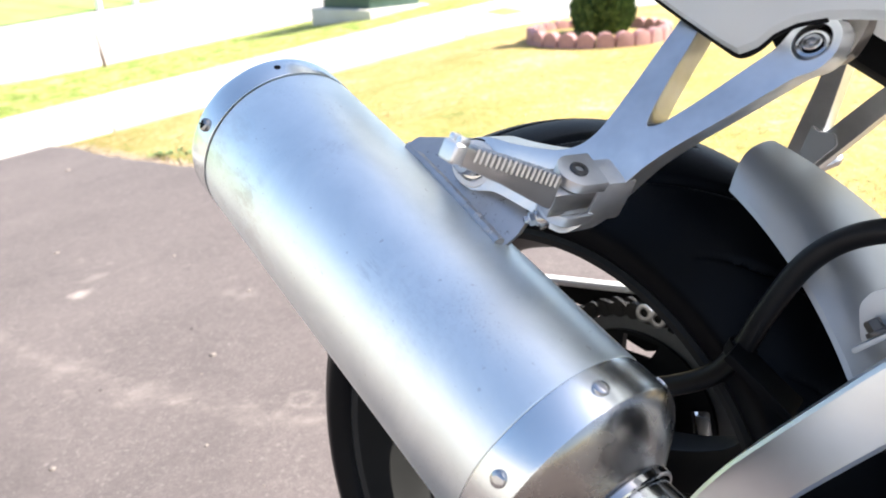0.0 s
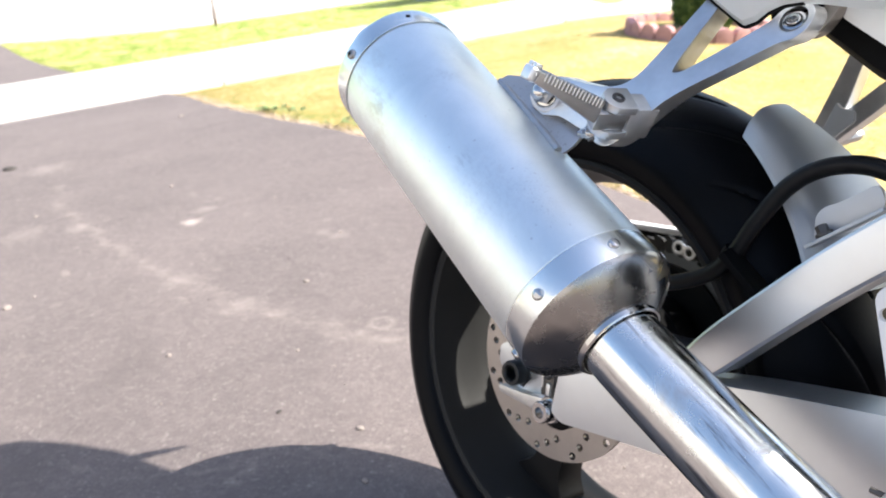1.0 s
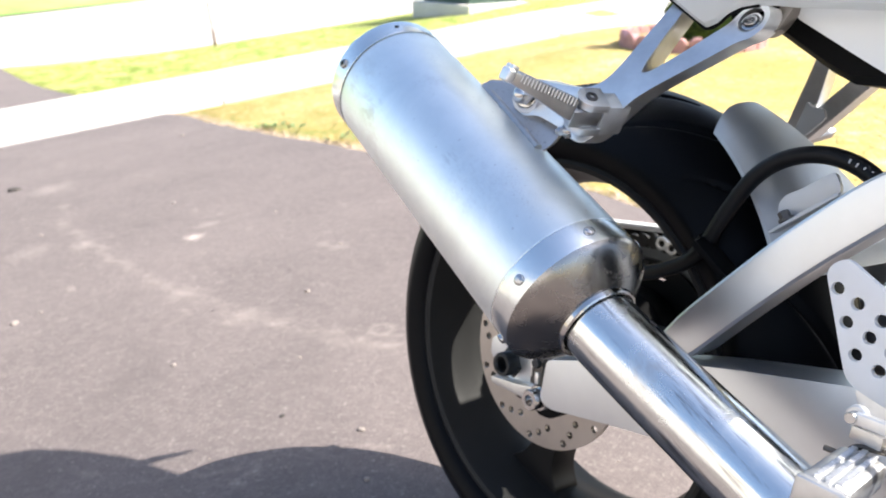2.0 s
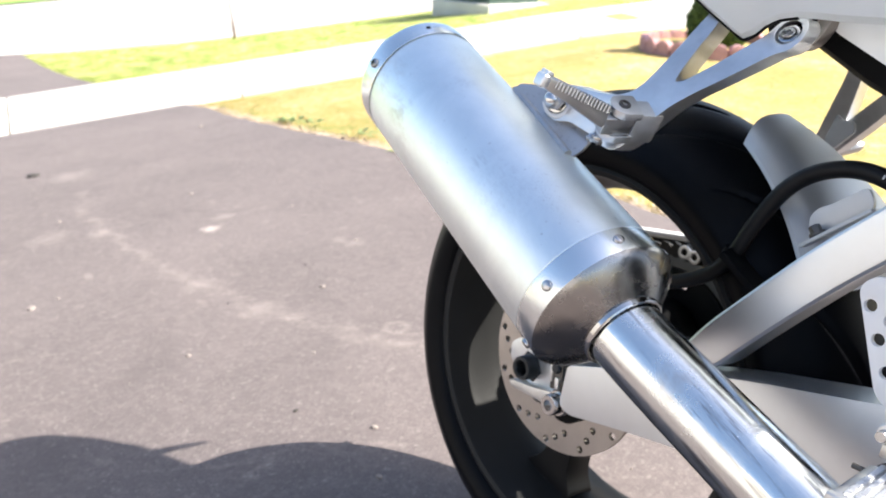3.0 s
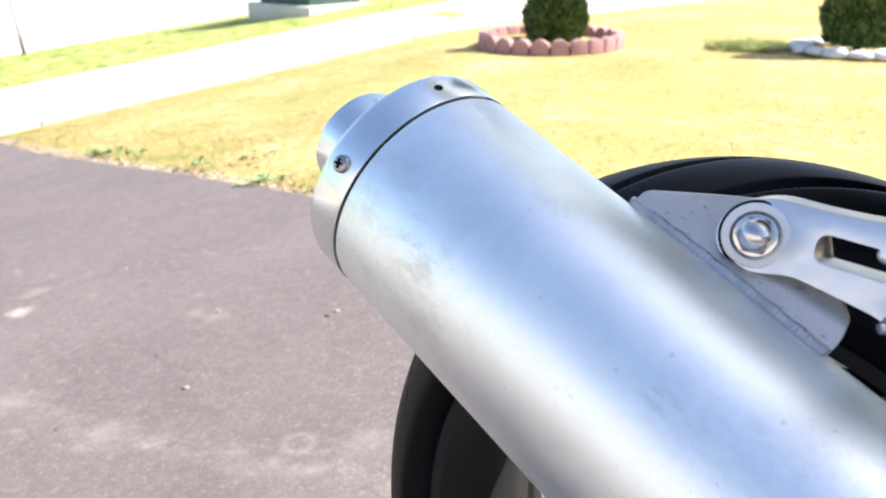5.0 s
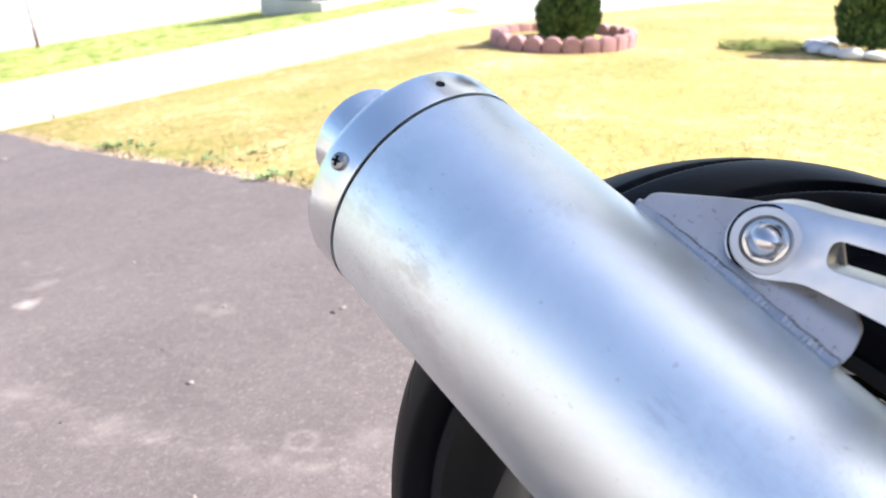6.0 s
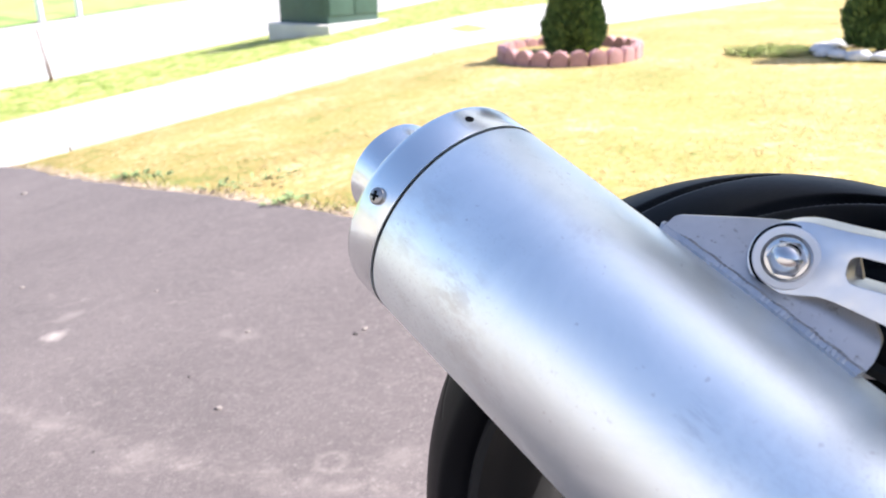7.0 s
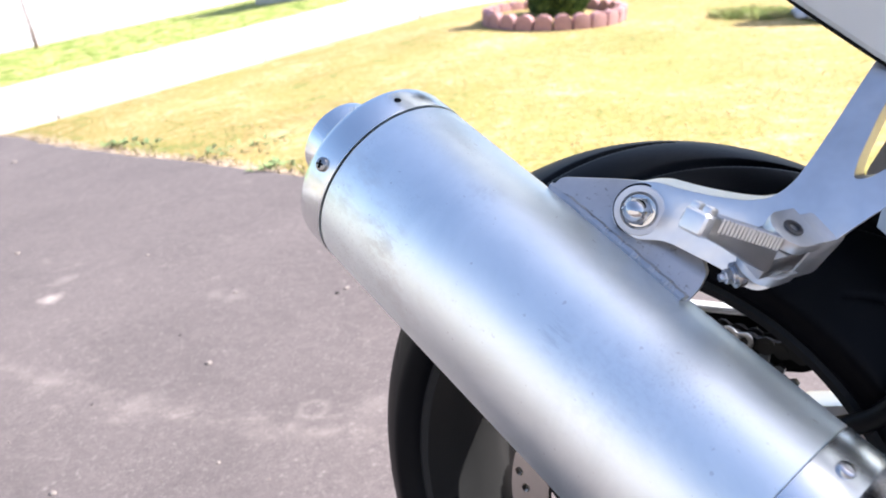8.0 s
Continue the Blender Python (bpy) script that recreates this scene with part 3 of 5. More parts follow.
# ---- pavement slabs ----
def pavement():
    s0, s1 = -9.0, 26.0
    base = sheet("pavement", 70, 4, lambda i, j: at_road(s0 + (s1 - s0) * i, WALK_NEAR + (WALK_FAR - WALK_NEAR) * j), -0.03, concrete, "pale concrete pavement bed under the slabs")
    step = 1.5
    for k in range(int((s1 - s0) / step)):
        a, b = s0 + k * step + 0.006, s0 + (k + 1) * step - 0.006
        corners = [at_road(a, WALK_NEAR), at_road(b, WALK_NEAR), at_road(b, WALK_FAR), at_road(a, WALK_FAR)]
        sb = bmesh.new()
        top = [sb.verts.new((x, y, gz(x, y) + 0.012)) for x, y in corners]
        low = [sb.verts.new((x, y, gz(x, y) - 0.06)) for x, y in corners]
        sb.faces.new(top)
        for i in range(4):
            sb.faces.new((top[i], low[i], low[(i + 1) % 4], top[(i + 1) % 4]))
        bmesh.ops.recalc_face_normals(sb, faces=sb.faces[:])
        edge_bevel(sb, 0.008, 2)
        finish("slab", sb, concrete, base)


pavement()


def kerb(name, n0, s0, s1):
    bm = bmesh.new()
    n = 40
    prof = [(0.0, -0.12), (0.0, 0.012), (0.02, 0.03), (0.13, 0.03), (0.155, 0.01), (0.165, -0.12)]
    rows = []
    for i in range(n + 1):
        s = s0 + (s1 - s0) * i / n
        row = []
        for d, h in prof:
            x, y = at_road(s, n0 + d)
            row.append(bm.verts.new((x, y, gz(x, y) + h)))
        rows.append(row)
    for a, b in zip(rows, rows[1:]):
        for k in range(len(prof) - 1):
            bm.faces.new((a[k], b[k], b[k + 1], a[k + 1]))
    tagged(finish(name, bm, concrete), "pale concrete street kerb", kind="structure")


kerb("kerb", KERB - 0.02, -40, 60)


# ---- the motorcycle ----
YAW, LEAN_B = radians(-39.47), radians(9.27)
fwd = Vector((math.cos(YAW), math.sin(YAW), 0))
lft = Vector((-math.sin(YAW), math.cos(YAW), 0))
upv = Vector((0, 0, 1))
left_b = math.cos(LEAN_B) * lft - math.sin(LEAN_B) * upv
up_b = math.cos(LEAN_B) * upv + math.sin(LEAN_B) * lft
bike = new("motorcycle")
m3 = Matrix((fwd, left_b, up_b)).transposed().to_4x4()
bike.matrix_world = Matrix.Translation((0.1337, 0.7158, -0.0113)) @ m3
bike.empty_display_size = 0.1
tagged(bike, "white and silver sport motorcycle leaning on its stand on the drive", "motorcycle")

AXLE, TYRE_R = 0.312, 0.303
SIDEWAYS = Vector((0, 1, 0))


def upright(bm, y0, sign=1):
    """Stand a plate made in xy up in the bike's x-z plane, from y0 outwards (to the right for sign 1)."""
    m = Matrix(((1, 0, 0, 0), (0, 0, -sign, y0), (0, 1, 0, 0), (0, 0, 0, 1)))
    bmesh.ops.transform(bm, matrix=m, verts=bm.verts[:])
    return bm


def side_plate(outline, holes, y_in, thick, bevel, sign=1, segments=2):
    return upright(plate(outline, holes, thick, bevel, segments), y_in, sign)


# wheel
def groove(theta, y):
    """How deep the tread is cut at an angle and a distance from the middle."""
    best, pitch = 0.0, 360 / 17
    for side in (1, -1):
        turned = (math.degrees(theta) - 113.5 + (pitch / 2 if side > 0 else 0.0)) % pitch
        for lap in (-1, 0, 1):
            mid = 0.05 + 0.00248 * (turned + lap * pitch)
            t = (mid - 0.008) / 0.072
            if 0 <= t <= 1:
                w = 0.0052 * (0.3 + 0.7 * math.sin(math.pi * min(1, t * 1.05 + 0.05)))
                best = max(best, max(0.0, min(1.0, (w - abs(y * side - mid)) / 0.003)))
    return best


def make_tyre(parent):
    bm = bmesh.new()
    R = TYRE_R
    ctrl = [(R - 0.088, -0.076), (R - 0.08, -0.086), (R - 0.066, -0.0915), (R - 0.053, -0.0865), (R - 0.035, -0.0737), (R - 0.0205, -0.058), (R - 0.009, -0.0392), (R - 0.002, -0.019), (R, 0.0)]
    ctrl = ctrl + [(r, -y) for r, y in ctrl[-2::-1]]
    prof = [(v.x, v.y) for v in smooth_path([(r, y, 0) for r, y in ctrl], 11)]
    segs = 840
    rows = []
    for r, y in prof:
        row = []
        for i in range(segs):
            a = 2 * math.pi * i / segs
            rr = r - (0.004 * groove(a, y) if abs(y) < 0.083 and r > R - 0.05 else 0)
            row.append(bm.verts.new((rr * math.cos(a), y, AXLE + rr * math.sin(a))))
        rows.append(row)
    for a, b in zip(rows, rows[1:]):
        for i in range(segs):
            j = (i + 1) % segs
            bm.faces.new((a[i], a[j], b[j], b[i]))
    return part("rear_tyre", bm, rubber, parent, "black grooved rear tyre", 50)


wheel_bm = bmesh.new()
rim_prof = [(0.2215, -0.079), (0.214, -0.0815), (0.2085, -0.079), (0.2075, -0.073), (0.2055, -0.058), (0.2015, -0.042), (0.1945, -0.024), (0.1915, -0.01), (0.1915, 0.01), (0.1945, 0.024), (0.2015, 0.042), (0.2055, 0.058), (0.2075, 0.073), (0.2085, 0.079), (0.214, 0.0815), (0.2215, 0.079), (0.2185, 0.06), (0.214, 0.045), (0.203, 0.026), (0.203, -0.026), (0.214, -0.045), (0.2185, -0.06), (0.2215, -0.079)]
lathe(wheel_bm, rim_prof, (0, 0, AXLE), SIDEWAYS, 120)
wheel = part("rear_wheel", wheel_bm, rim_mat, bike, "dark painted cast rear wheel")
make_tyre(wheel)
SPOKES = (-100, 20, 140)
for deg in SPOKES:
    a = radians(deg)
    out = round_corners([(0.035, -0.04), (0.08, -0.021), (0.13, -0.0165), (0.17, -0.022), (0.1935, -0.045), (0.1935, 0.045), (0.17, 0.022), (0.13, 0.0165), (0.08, 0.021), (0.035, 0.04)], 0.018, 4)
    sp = plate(out, [], 0.042, 0.009, 3)
    bmesh.ops.translate(sp, vec=(0, 0, -0.021), verts=sp.verts[:])
    upright(sp, 0)
    bmesh.ops.rotate(sp, cent=(0, 0, 0), matrix=Matrix.Rotation(-a, 3, "Y"), verts=sp.verts[:])
    bmesh.ops.translate(sp, vec=(0, 0, AXLE), verts=sp.verts[:])
    part("spoke", sp, spoke_mat, wheel)
hub = bmesh.new()
lathe(hub, [(0.014, -0.085), (0.04, -0.085), (0.046, -0.078), (0.046, -0.04), (0.053, -0.028), (0.053, 0.03), (0.048, 0.045), (0.06, 0.06), (0.06, 0.09), (0.05, 0.094), (0.014, 0.094)], (0, 0, AXLE), SIDEWAYS, 48)
part("hub", hub, spoke_mat, wheel)

# brake disc with drilled holes
holes = []
for k in range(12):
    for r, d in ((0.0985, 0.0), (0.0905, 8.0), (0.0825, 17.0)):
        a = radians(k * 30 + d)
        holes.append(circle(r * math.cos(a), r * math.sin(a), 0.0042, 12))
disc_bm = plate(circle(0, 0, 0.1058, 96), holes + [circle(0, 0, 0.067, 64)], 0.005, 0)
bmesh.ops.translate(disc_bm, vec=(0, AXLE, 0), verts=disc_bm.verts[:])
upright(disc_bm, -0.0775)
disc = part("brake_disc", disc_bm, disc_steel, wheel, "drilled steel brake disc")
star = []
for k in range(5):
    for d, r in ((-14, 0.07), (14, 0.07), (36, 0.047)):
        a = radians(k * 72 + d + 20)
        star.append((r * math.cos(a), r * math.sin(a)))
carrier = plate(round_corners(star, 0.008, 3), [circle(0, 0, 0.03, 24)], 0.006, 0.0015)
bmesh.ops.translate(carrier, vec=(0, AXLE, 0), verts=carrier.verts[:])
part("disc_carrier", upright(carrier, -0.079), spoke_mat, wheel)

# sprocket and chain on the far side
teeth = []
for k in range(41):
    for d, r in ((-0.32, 0.109), (-0.16, 0.1145), (0.16, 0.1145), (0.32, 0.109)):
        a = 2 * math.pi * (k + d) / 41
        teeth.append((r * math.cos(a), r * math.sin(a)))
spr = plate(teeth, [circle(0, 0, 0.0955, 72)], 0.006)
bmesh.ops.translate(spr, vec=(0, AXLE, 0), verts=spr.verts[:])
sprocket = part("sprocket", upright(spr, 0.107), sprocket_steel, wheel, "worn grey steel chain sprocket")
cut = [round_corners([(r * math.cos(radians(k * 72 + d)), r * math.sin(radians(k * 72 + d))) for r, d in ((0.074, 79), (0.093, 76), (0.093, 101), (0.074, 103))], 0.003, 3) for k in range(5)]
spr = plate(circle(0, 0, 0.096, 72), cut + [circle(0, 0, 0.03, 32)], 0.008, 0)
bmesh.ops.translate(spr, vec=(0, AXLE, 0), verts=spr.verts[:])
part("sprocket_carrier", upright(spr, 0.1045), spoke_mat, sprocket, "black sprocket carrier")


def chain_link_mesh(wide):
    bm = bmesh.new()
    out = [Vector((0.0085 * math.cos(t), 0.0085 * math.sin(t))) for t in (math.pi / 2 + math.pi * i / 8 for i in range(9))]
    out = [p + Vector((-0.008, 0)) for p in out] + [Vector((0, -0.0052))] + [Vector((0.008 - p.x, -p.y)) for p in out] + [Vector((0, 0.0052))]
    y = 0.0105 if wide else 0.0075
    for s in (1, -1):
        t = plate(out, [circle(-0.008, 0, 0.003, 8), circle(0.008, 0, 0.003, 8)], 0.002)
        upright(t, s * y)
        add(bm, t)
    if wide:
        for x in (-0.008, 0.008):
            lathe(bm, [(0, -0.013), (0.0042, -0.013), (0.0042, 0.013), (0, 0.013)], (x, 0, 0), SIDEWAYS, 10)
    bmesh.ops.recalc_face_normals(bm, faces=bm.faces[:])
    me = bpy.data.meshes.new("chain_link")
    bm.to_mesh(me)
    bm.free()
    me.materials.append(chain_steel)
    return me


PITCH, RC = 0.0159, 0.1175
pts = []
x = 0.19
while x > 0.0:
    pts.append((x, AXLE + RC + 0.03 * x, radians(-178)))
    x -= PITCH
n_arc = 23
for k in range(n_arc):
    a = math.pi / 2 + math.pi * k / n_arc
    pts.append((RC * math.cos(a), AXLE + RC * math.sin(a), a + math.pi / 2))
x = 0.0
while x < 0.19:
    pts.append((x, AXLE - RC + 0.2 * x, radians(11)))
    x += PITCH
bm = bmesh.new()
tube(bm, [Vector((p[0], 0.104, p[1])) for p in pts], 0.0045, 8)
chain = part("drive_chain", bm, chain_steel, bike, "grimy roller chain")
link_meshes = [chain_link_mesh(True), chain_link_mesh(False)]
for i, (x, z, a) in enumerate(pts):
    ob = new("chain_link", link_meshes[i % 2])
    ob.parent = chain
    ob.matrix_local = Matrix.Translation((x, 0.104, z)) @ Matrix.Rotation(-a, 4, "Y")

# the closing link is brighter than the rest
out = [Vector((0.0088 * math.cos(t) - 0.0075, 0.0088 * math.sin(t))) for t in (math.pi / 2 + math.pi * i / 10 for i in range(11))]
out = out + [Vector((0, -0.0058))] + [-p for p in out] + [Vector((0, 0.0058))]
bm = plate(out, [circle(-0.0075, 0, 0.0042, 12), circle(0.0075, 0, 0.0042, 12)], 0.0025, 0.0004)
upright(bm, 0.0)
a = radians(83.5)
bmesh.ops.transform(bm, matrix=Matrix.Translation(((RC + 0.003) * math.cos(a), 0.0885, AXLE + (RC + 0.003) * math.sin(a))) @ Matrix.Rotation(math.pi / 2 - a, 4, "Y"), verts=bm.verts[:])
part("closing_link", bm, screw_steel, chain, "bright closing link of the chain")

# chain guard on the far side
bm = bmesh.new()
guard = [Vector((-0.2, 0.135, 0.406)), Vector((-0.16, 0.135, 0.4155)), Vector((-0.03, 0.135, 0.4385)), Vector((0.02, 0.135, 0.4485)), Vector((0.12, 0.135, 0.466)), Vector((0.2, 0.135, 0.475))]
tube(bm, smooth_path(guard, 5), 0.0052, 12, True, 1.6, (0, 1, 0))
guard_ob = part("chain_guard", bm, white_plate, bike, "silver chain guard strip")
bm = side_plate(round_corners([(-0.13, 0.413), (-0.105, 0.403), (-0.075, 0.402), (-0.045, 0.385), (-0.01, 0.377), (0.02, 0.388), (0.066, 0.4015), (0.09, 0.416), (0.18, 0.45), (0.18, 0.474), (-0.02, 0.4365), (-0.12, 0.4205)], 0.002), [], 0.137, 0.003, 0)
part("guard_skirt", bm, black_plastic, guard_ob)


# swingarm
def swingarm_side(sign, beam_name):
    o = -1 if sign > 0 else 1        # outward direction along y
    y_in = 0.108 * o
    lift = 0.0 if sign > 0 else 0.028
    outline = round_corners([(0.066, 0.347), (0.215, 0.408), (0.36, 0.45), (0.56, 0.5), (0.56, 0.365), (0.36, 0.355), (0.2, 0.332), (0.08, 0.3), (0.066, 0.304)], [0.006, 0.05, 0.05, 0, 0, 0.05, 0.05, 0.02, 0.008], 5)
    beam = part(beam_name, side_plate([(x, z + lift) for x, z in outline], [], y_in, 0.048, 0.009, sign, 3), arm_alu, bike, "satin aluminium swingarm beam")
    br = round_corners([(0.165, 0.388), (0.212, 0.411), (0.25, 0.462), (0.292, 0.515), (0.357, 0.585), (0.5, 0.565), (0.5, 0.603), (0.352, 0.617), (0.31, 0.587), (0.261, 0.5325), (0.233, 0.496), (0.19, 0.439)], [0, 0.01, 0.03, 0.03, 0.02, 0, 0, 0.03, 0.03, 0.05, 0.05, 0.03], 5)
    part("upper_brace", side_plate(br, [], 0.116 * o, 0.04, 0.006, sign, 3), arm_alu, beam, "thick silver brace tube")
    end = round_corners([(-0.0315, 0.309), (-0.034, 0.327), (-0.02, 0.338), (0.08, 0.345), (0.08, 0.296), (0.03, 0.291), (-0.008, 0.296)], 0.005, 3)
    part("axle_plate", side_plate(end, [circle(0, AXLE, 0.013, 20)], 0.106 * o, 0.028, 0.003, sign), arm_alu, beam)
    return beam


arm_r = swingarm_side(1, "swingarm")
arm_l = swingarm_side(-1, "swingarm")
bm = bmesh.new()
hex_bolt(bm, (0.067, 0.122, 0.369), (-1, 0, -0.25), 0.0058, 0.009, 1.2, False)
part("adjuster_bolt", bm, screw_steel, arm_l, "bright chain adjuster bolt")
bm = bmesh.new()
box(bm, (0.06, 0.24, 0.1), Matrix.Translation((0.45, 0, 0.44)), 0.01)
part("pivot_beam", bm, black_plastic, arm_r)

# axle, adjuster, caliper bracket and caliper
axle_steel = metal_paint("dark axle steel", (0.05, 0.055, 0.06), 0.3, 0.7, 0.15)
bm = bmesh.new()
lathe(bm, [(0.0, 0.0), (0.0175, 0.0), (0.0175, 0.017), (0.0155, 0.0195), (0.0, 0.0195)], (0.0, -0.116, AXLE), (0, -1, 0), 6)
nut = part("axle_nut", bm, axle_steel, arm_r, "dark steel axle nut")
bm = bmesh.new()
lathe(bm, [(0.0, 0.01), (0.0075, 0.01), (0.0075, 0.031), (0.0088, 0.033), (0.0118, 0.033), (0.013, 0.031), (0.013, 0.0), (0.0, 0.0)], (0.0, -0.116, AXLE), (0, -1, 0), 32)
part("hollow_axle_end", bm, axle_steel, nut)
bm = bmesh.new()
box(bm, (0.016, 0.014, 0.032), Matrix.Translation((0.0485, -0.141, 0.327)) @ Matrix.Rotation(radians(-8), 4, "Y"), 0.002)
adjuster = part("adjuster_block", bm, dirty_steel, arm_r, "grimy chain adjuster block")
bm = bmesh.new()
box(bm, (0.005, 0.004, 0.012), Matrix.Translation((0.053, -0.149, 0.32)) @ Matrix.Rotation(radians(-8), 4, "Y"), 0.001)
box(bm, (0.003, 0.003, 0.02), Matrix.Translation((0.0425, -0.148, 0.328)) @ Matrix.Rotation(radians(-8), 4, "Y"), 0.0008)
part("adjuster_shim", bm, cast_alu, adjuster, "bright worn shim")
bm = bmesh.new()
lathe(bm, [(0, 0), (0.0055, 0), (0.0055, 0.006), (0.0045, 0.007), (0, 0.007)], (0.049, -0.146, 0.335), (0, -1, 0), 6)
part("adjuster_nut", bm, axle_steel, adjuster)
brk = round_corners([(-0.018, 0.2905), (-0.0145, 0.2835), (0.0266, 0.287), (0.048, 0.2885), (0.06, 0.2905), (0.0655, 0.3), (0.058, 0.308), (0.0472, 0.3055), (0.02, 0.2975)], [0.003, 0.003, 0.01, 0.01, 0.008, 0.008, 0.006, 0.01, 0.02], 3)
bracket = part("caliper_bracket", side_plate(brk, [], -0.129, 0.014, 0.003), cast_alu, bike, "cast aluminium caliper bracket")
bm = bmesh.new()
hex_bolt(bm, (0.0565, -0.143, 0.2993), (0, -1, 0), 0.0108, 0.016, 1.25, True)
part("bracket_bolt", bm, polished, bracket, "bright socket bolt")
arc = []
for d, r in ((-66, 0.05), (-66, 0.07), (-50, 0.079), (-30, 0.079), (-14, 0.074), (-14, 0.05), (-38, 0.045)):
    arc.append((0.0 + r * math.cos(radians(d)), AXLE + r * math.sin(radians(d)) + 0.012))
part("brake_caliper", side_plate(round_corners(arc, 0.008), [], -0.062, 0.05, 0.006), black_plastic, bike, "black rear brake caliper")

# silencer
AX_P, AX_D, SIL_R = Vector((-0.085, -0.2291, 0.5557)), Vector((-0.921, 0.0677, 0.3836)).normalized(), 0.0643
PIPE_P, PIPE_D = Vector((-0.0852, -0.2371, 0.5564)), Vector((-0.9145, 0.0572, 0.4005)).normalized()
SIL = Matrix.Translation(AX_P) @ basis(AX_D).to_4x4()
ZAX = Vector((0, 0, 1))


def on_shell(deg, s, r=SIL_R):
    a = radians(deg)
    return Vector((-r * math.sin(a), r * math.cos(a), s))


bm = bmesh.new()
lathe(bm, [(SIL_R - 0.004, 0.0548), (SIL_R - 0.0006, 0.0555), (SIL_R, 0.054), (SIL_R, -0.06), (SIL_R, -0.15), (SIL_R, -0.2432), (SIL_R - 0.0003, -0.2436), (SIL_R - 0.0012, -0.2436)], (0, 0, 0), ZAX, 128)
silencer = part("silencer", bm, shell, bike, "brushed titanium-coloured round silencer with scuffs")
silencer.matrix_local = SIL
bm = bmesh.new()
lathe(bm, [(SIL_R - 0.004, 0.0562), (SIL_R + 0.0002, 0.057), (SIL_R + 0.0005, 0.0582), (SIL_R + 0.0004, 0.076), (SIL_R - 0.0004, 0.0792), (SIL_R - 0.0026, 0.0815), (SIL_R - 0.006, 0.0825), (0.045, 0.0832), (0.034, 0.0826), (0.03, 0.081)], (0, 0, 0), ZAX, 128)
part("rear_cap", bm, cap_steel, silencer, "bright turned end cap")
bm = bmesh.new()
lathe(bm, [(SIL_R - 0.0018, 0.054), (SIL_R - 0.0018, 0.0575)], (0, 0, 0), ZAX, 96)
part("cap_seal", bm, black_plastic, silencer, "thin black seal line")
bm = bmesh.new()
oc = Vector((0.0035, -0.001, 0))
lathe(bm, [(0.0316, 0.078), (0.0312, 0.084), (0.0308, 0.112), (0.0311, 0.1195), (0.0305, 0.1215), (0.0288, 0.1212), (0.0282, 0.117), (0.0282, 0.02), (0, 0.018)], oc, ZAX, 72)
part("outlet", bm, cap_steel, silencer, "polished round outlet stub")
bm = bmesh.new()
lathe(bm, [(SIL_R - 0.0012, -0.2438), (SIL_R + 0.0001, -0.244), (SIL_R + 0.0003, -0.246), (SIL_R + 0.0003, -0.2655), (SIL_R - 0.0005, -0.2674)], (0, 0, 0), ZAX, 128)
front = part("front_band", bm, cap_steel, silencer, "bright front band")
bm = bmesh.new()
dome = [(SIL_R, -0.2668), (SIL_R - 0.001, -0.2683), (0.0615, -0.2705), (0.057, -0.2745), (0.051, -0.2788), (0.044, -0.2832), (0.037, -0.287), (0.0325, -0.2895)]
rings = lathe(bm, dome, (0, 0, 0), ZAX, 128)
PIPE_OFF = Vector((-0.0007, 0.0011, 0))
for (r, h), ring in zip(dome, rings):
    t = (SIL_R - r) / (SIL_R - 0.031)
    for v in ring:
        v.co += PIPE_OFF * t
part("front_cone", bm, cone_steel, silencer, "grey domed front cone with dull reflections")
bm = bmesh.new()
lathe(bm, [(0.0318, -0.291), (0.0322, -0.2945), (0.0336, -0.2945), (0.0343, -0.2937), (0.0343, -0.2902), (0.0336, -0.2893), (0.03, -0.2893)], PIPE_OFF, ZAX, 72)
part("collar", bm, polished, silencer, "bright pipe collar")
for deg in (-15.2, -73.2, -133, 167, 107, 45):
    p = on_shell(deg, -0.2563, SIL_R + 0.0003)
    screw(silencer, "rivet", p, Vector((p.x, p.y, 0)), 0.0043, bolt_steel)
for deg in (-75.3, 165, 105):
    p = on_shell(deg, 0.068, SIL_R + 0.0004)
    out = Vector((p.x, p.y, 0)).normalized()
    sc = screw(silencer, "cap_screw", p, out, 0.0047, screw_steel)
    bm = bmesh.new()
    for turn in (20, 110):
        box(bm, (0.0052, 0.0012, 0.0014), Matrix.Translation(p + out * 0.0029) @ basis(out).to_4x4() @ Matrix.Rotation(radians(turn), 4, "Z"))
    part("cross_recess", bm, black_plastic, sc)
# one screw is missing: a small dark hole with a raised burr
p = on_shell(-16.5, 0.0678, SIL_R + 0.0004)
bm = bmesh.new()
lathe(bm, [(0.0024, -0.001), (0.0024, 0.0003), (0, 0.0003)], p, Vector((p.x, p.y, 0)), 18)
part("empty_screw_hole", bm, black_plastic, silencer, "dark empty screw hole")

# welded mounting flange, with its weld bead
def flange_y(x, z):
    return -0.2095 - 0.128 * (x + 0.023) + (z - 0.596 + 0.42 * (x + 0.023))


bm = plate(round_corners([(-0.028, 0.592), (-0.0245, 0.5965), (-0.0215, 0.604), (0.0097, 0.6074), (0.0291, 0.6087), (0.055, 0.606), (0.069, 0.5815), (0.079, 0.5695), (0.079, 0.562), (0.0735, 0.5495), (0.064, 0.5475), (0.02, 0.573)], [0.001, 0.001, 0.002, 0.01, 0.012, 0.006, 0.003, 0.002, 0.002, 0.002, 0.001, 0.001], 3), [], 0.004, 0.0008)
for v in bm.verts:
    x, z, t = v.co
    v.co = (x, flange_y(x, z) - t, z)
flange = part("mounting_flange", bm, plate_steel, silencer, "dull plate welded to the shell")
flange.matrix_parent_inverse = SIL.inverted()
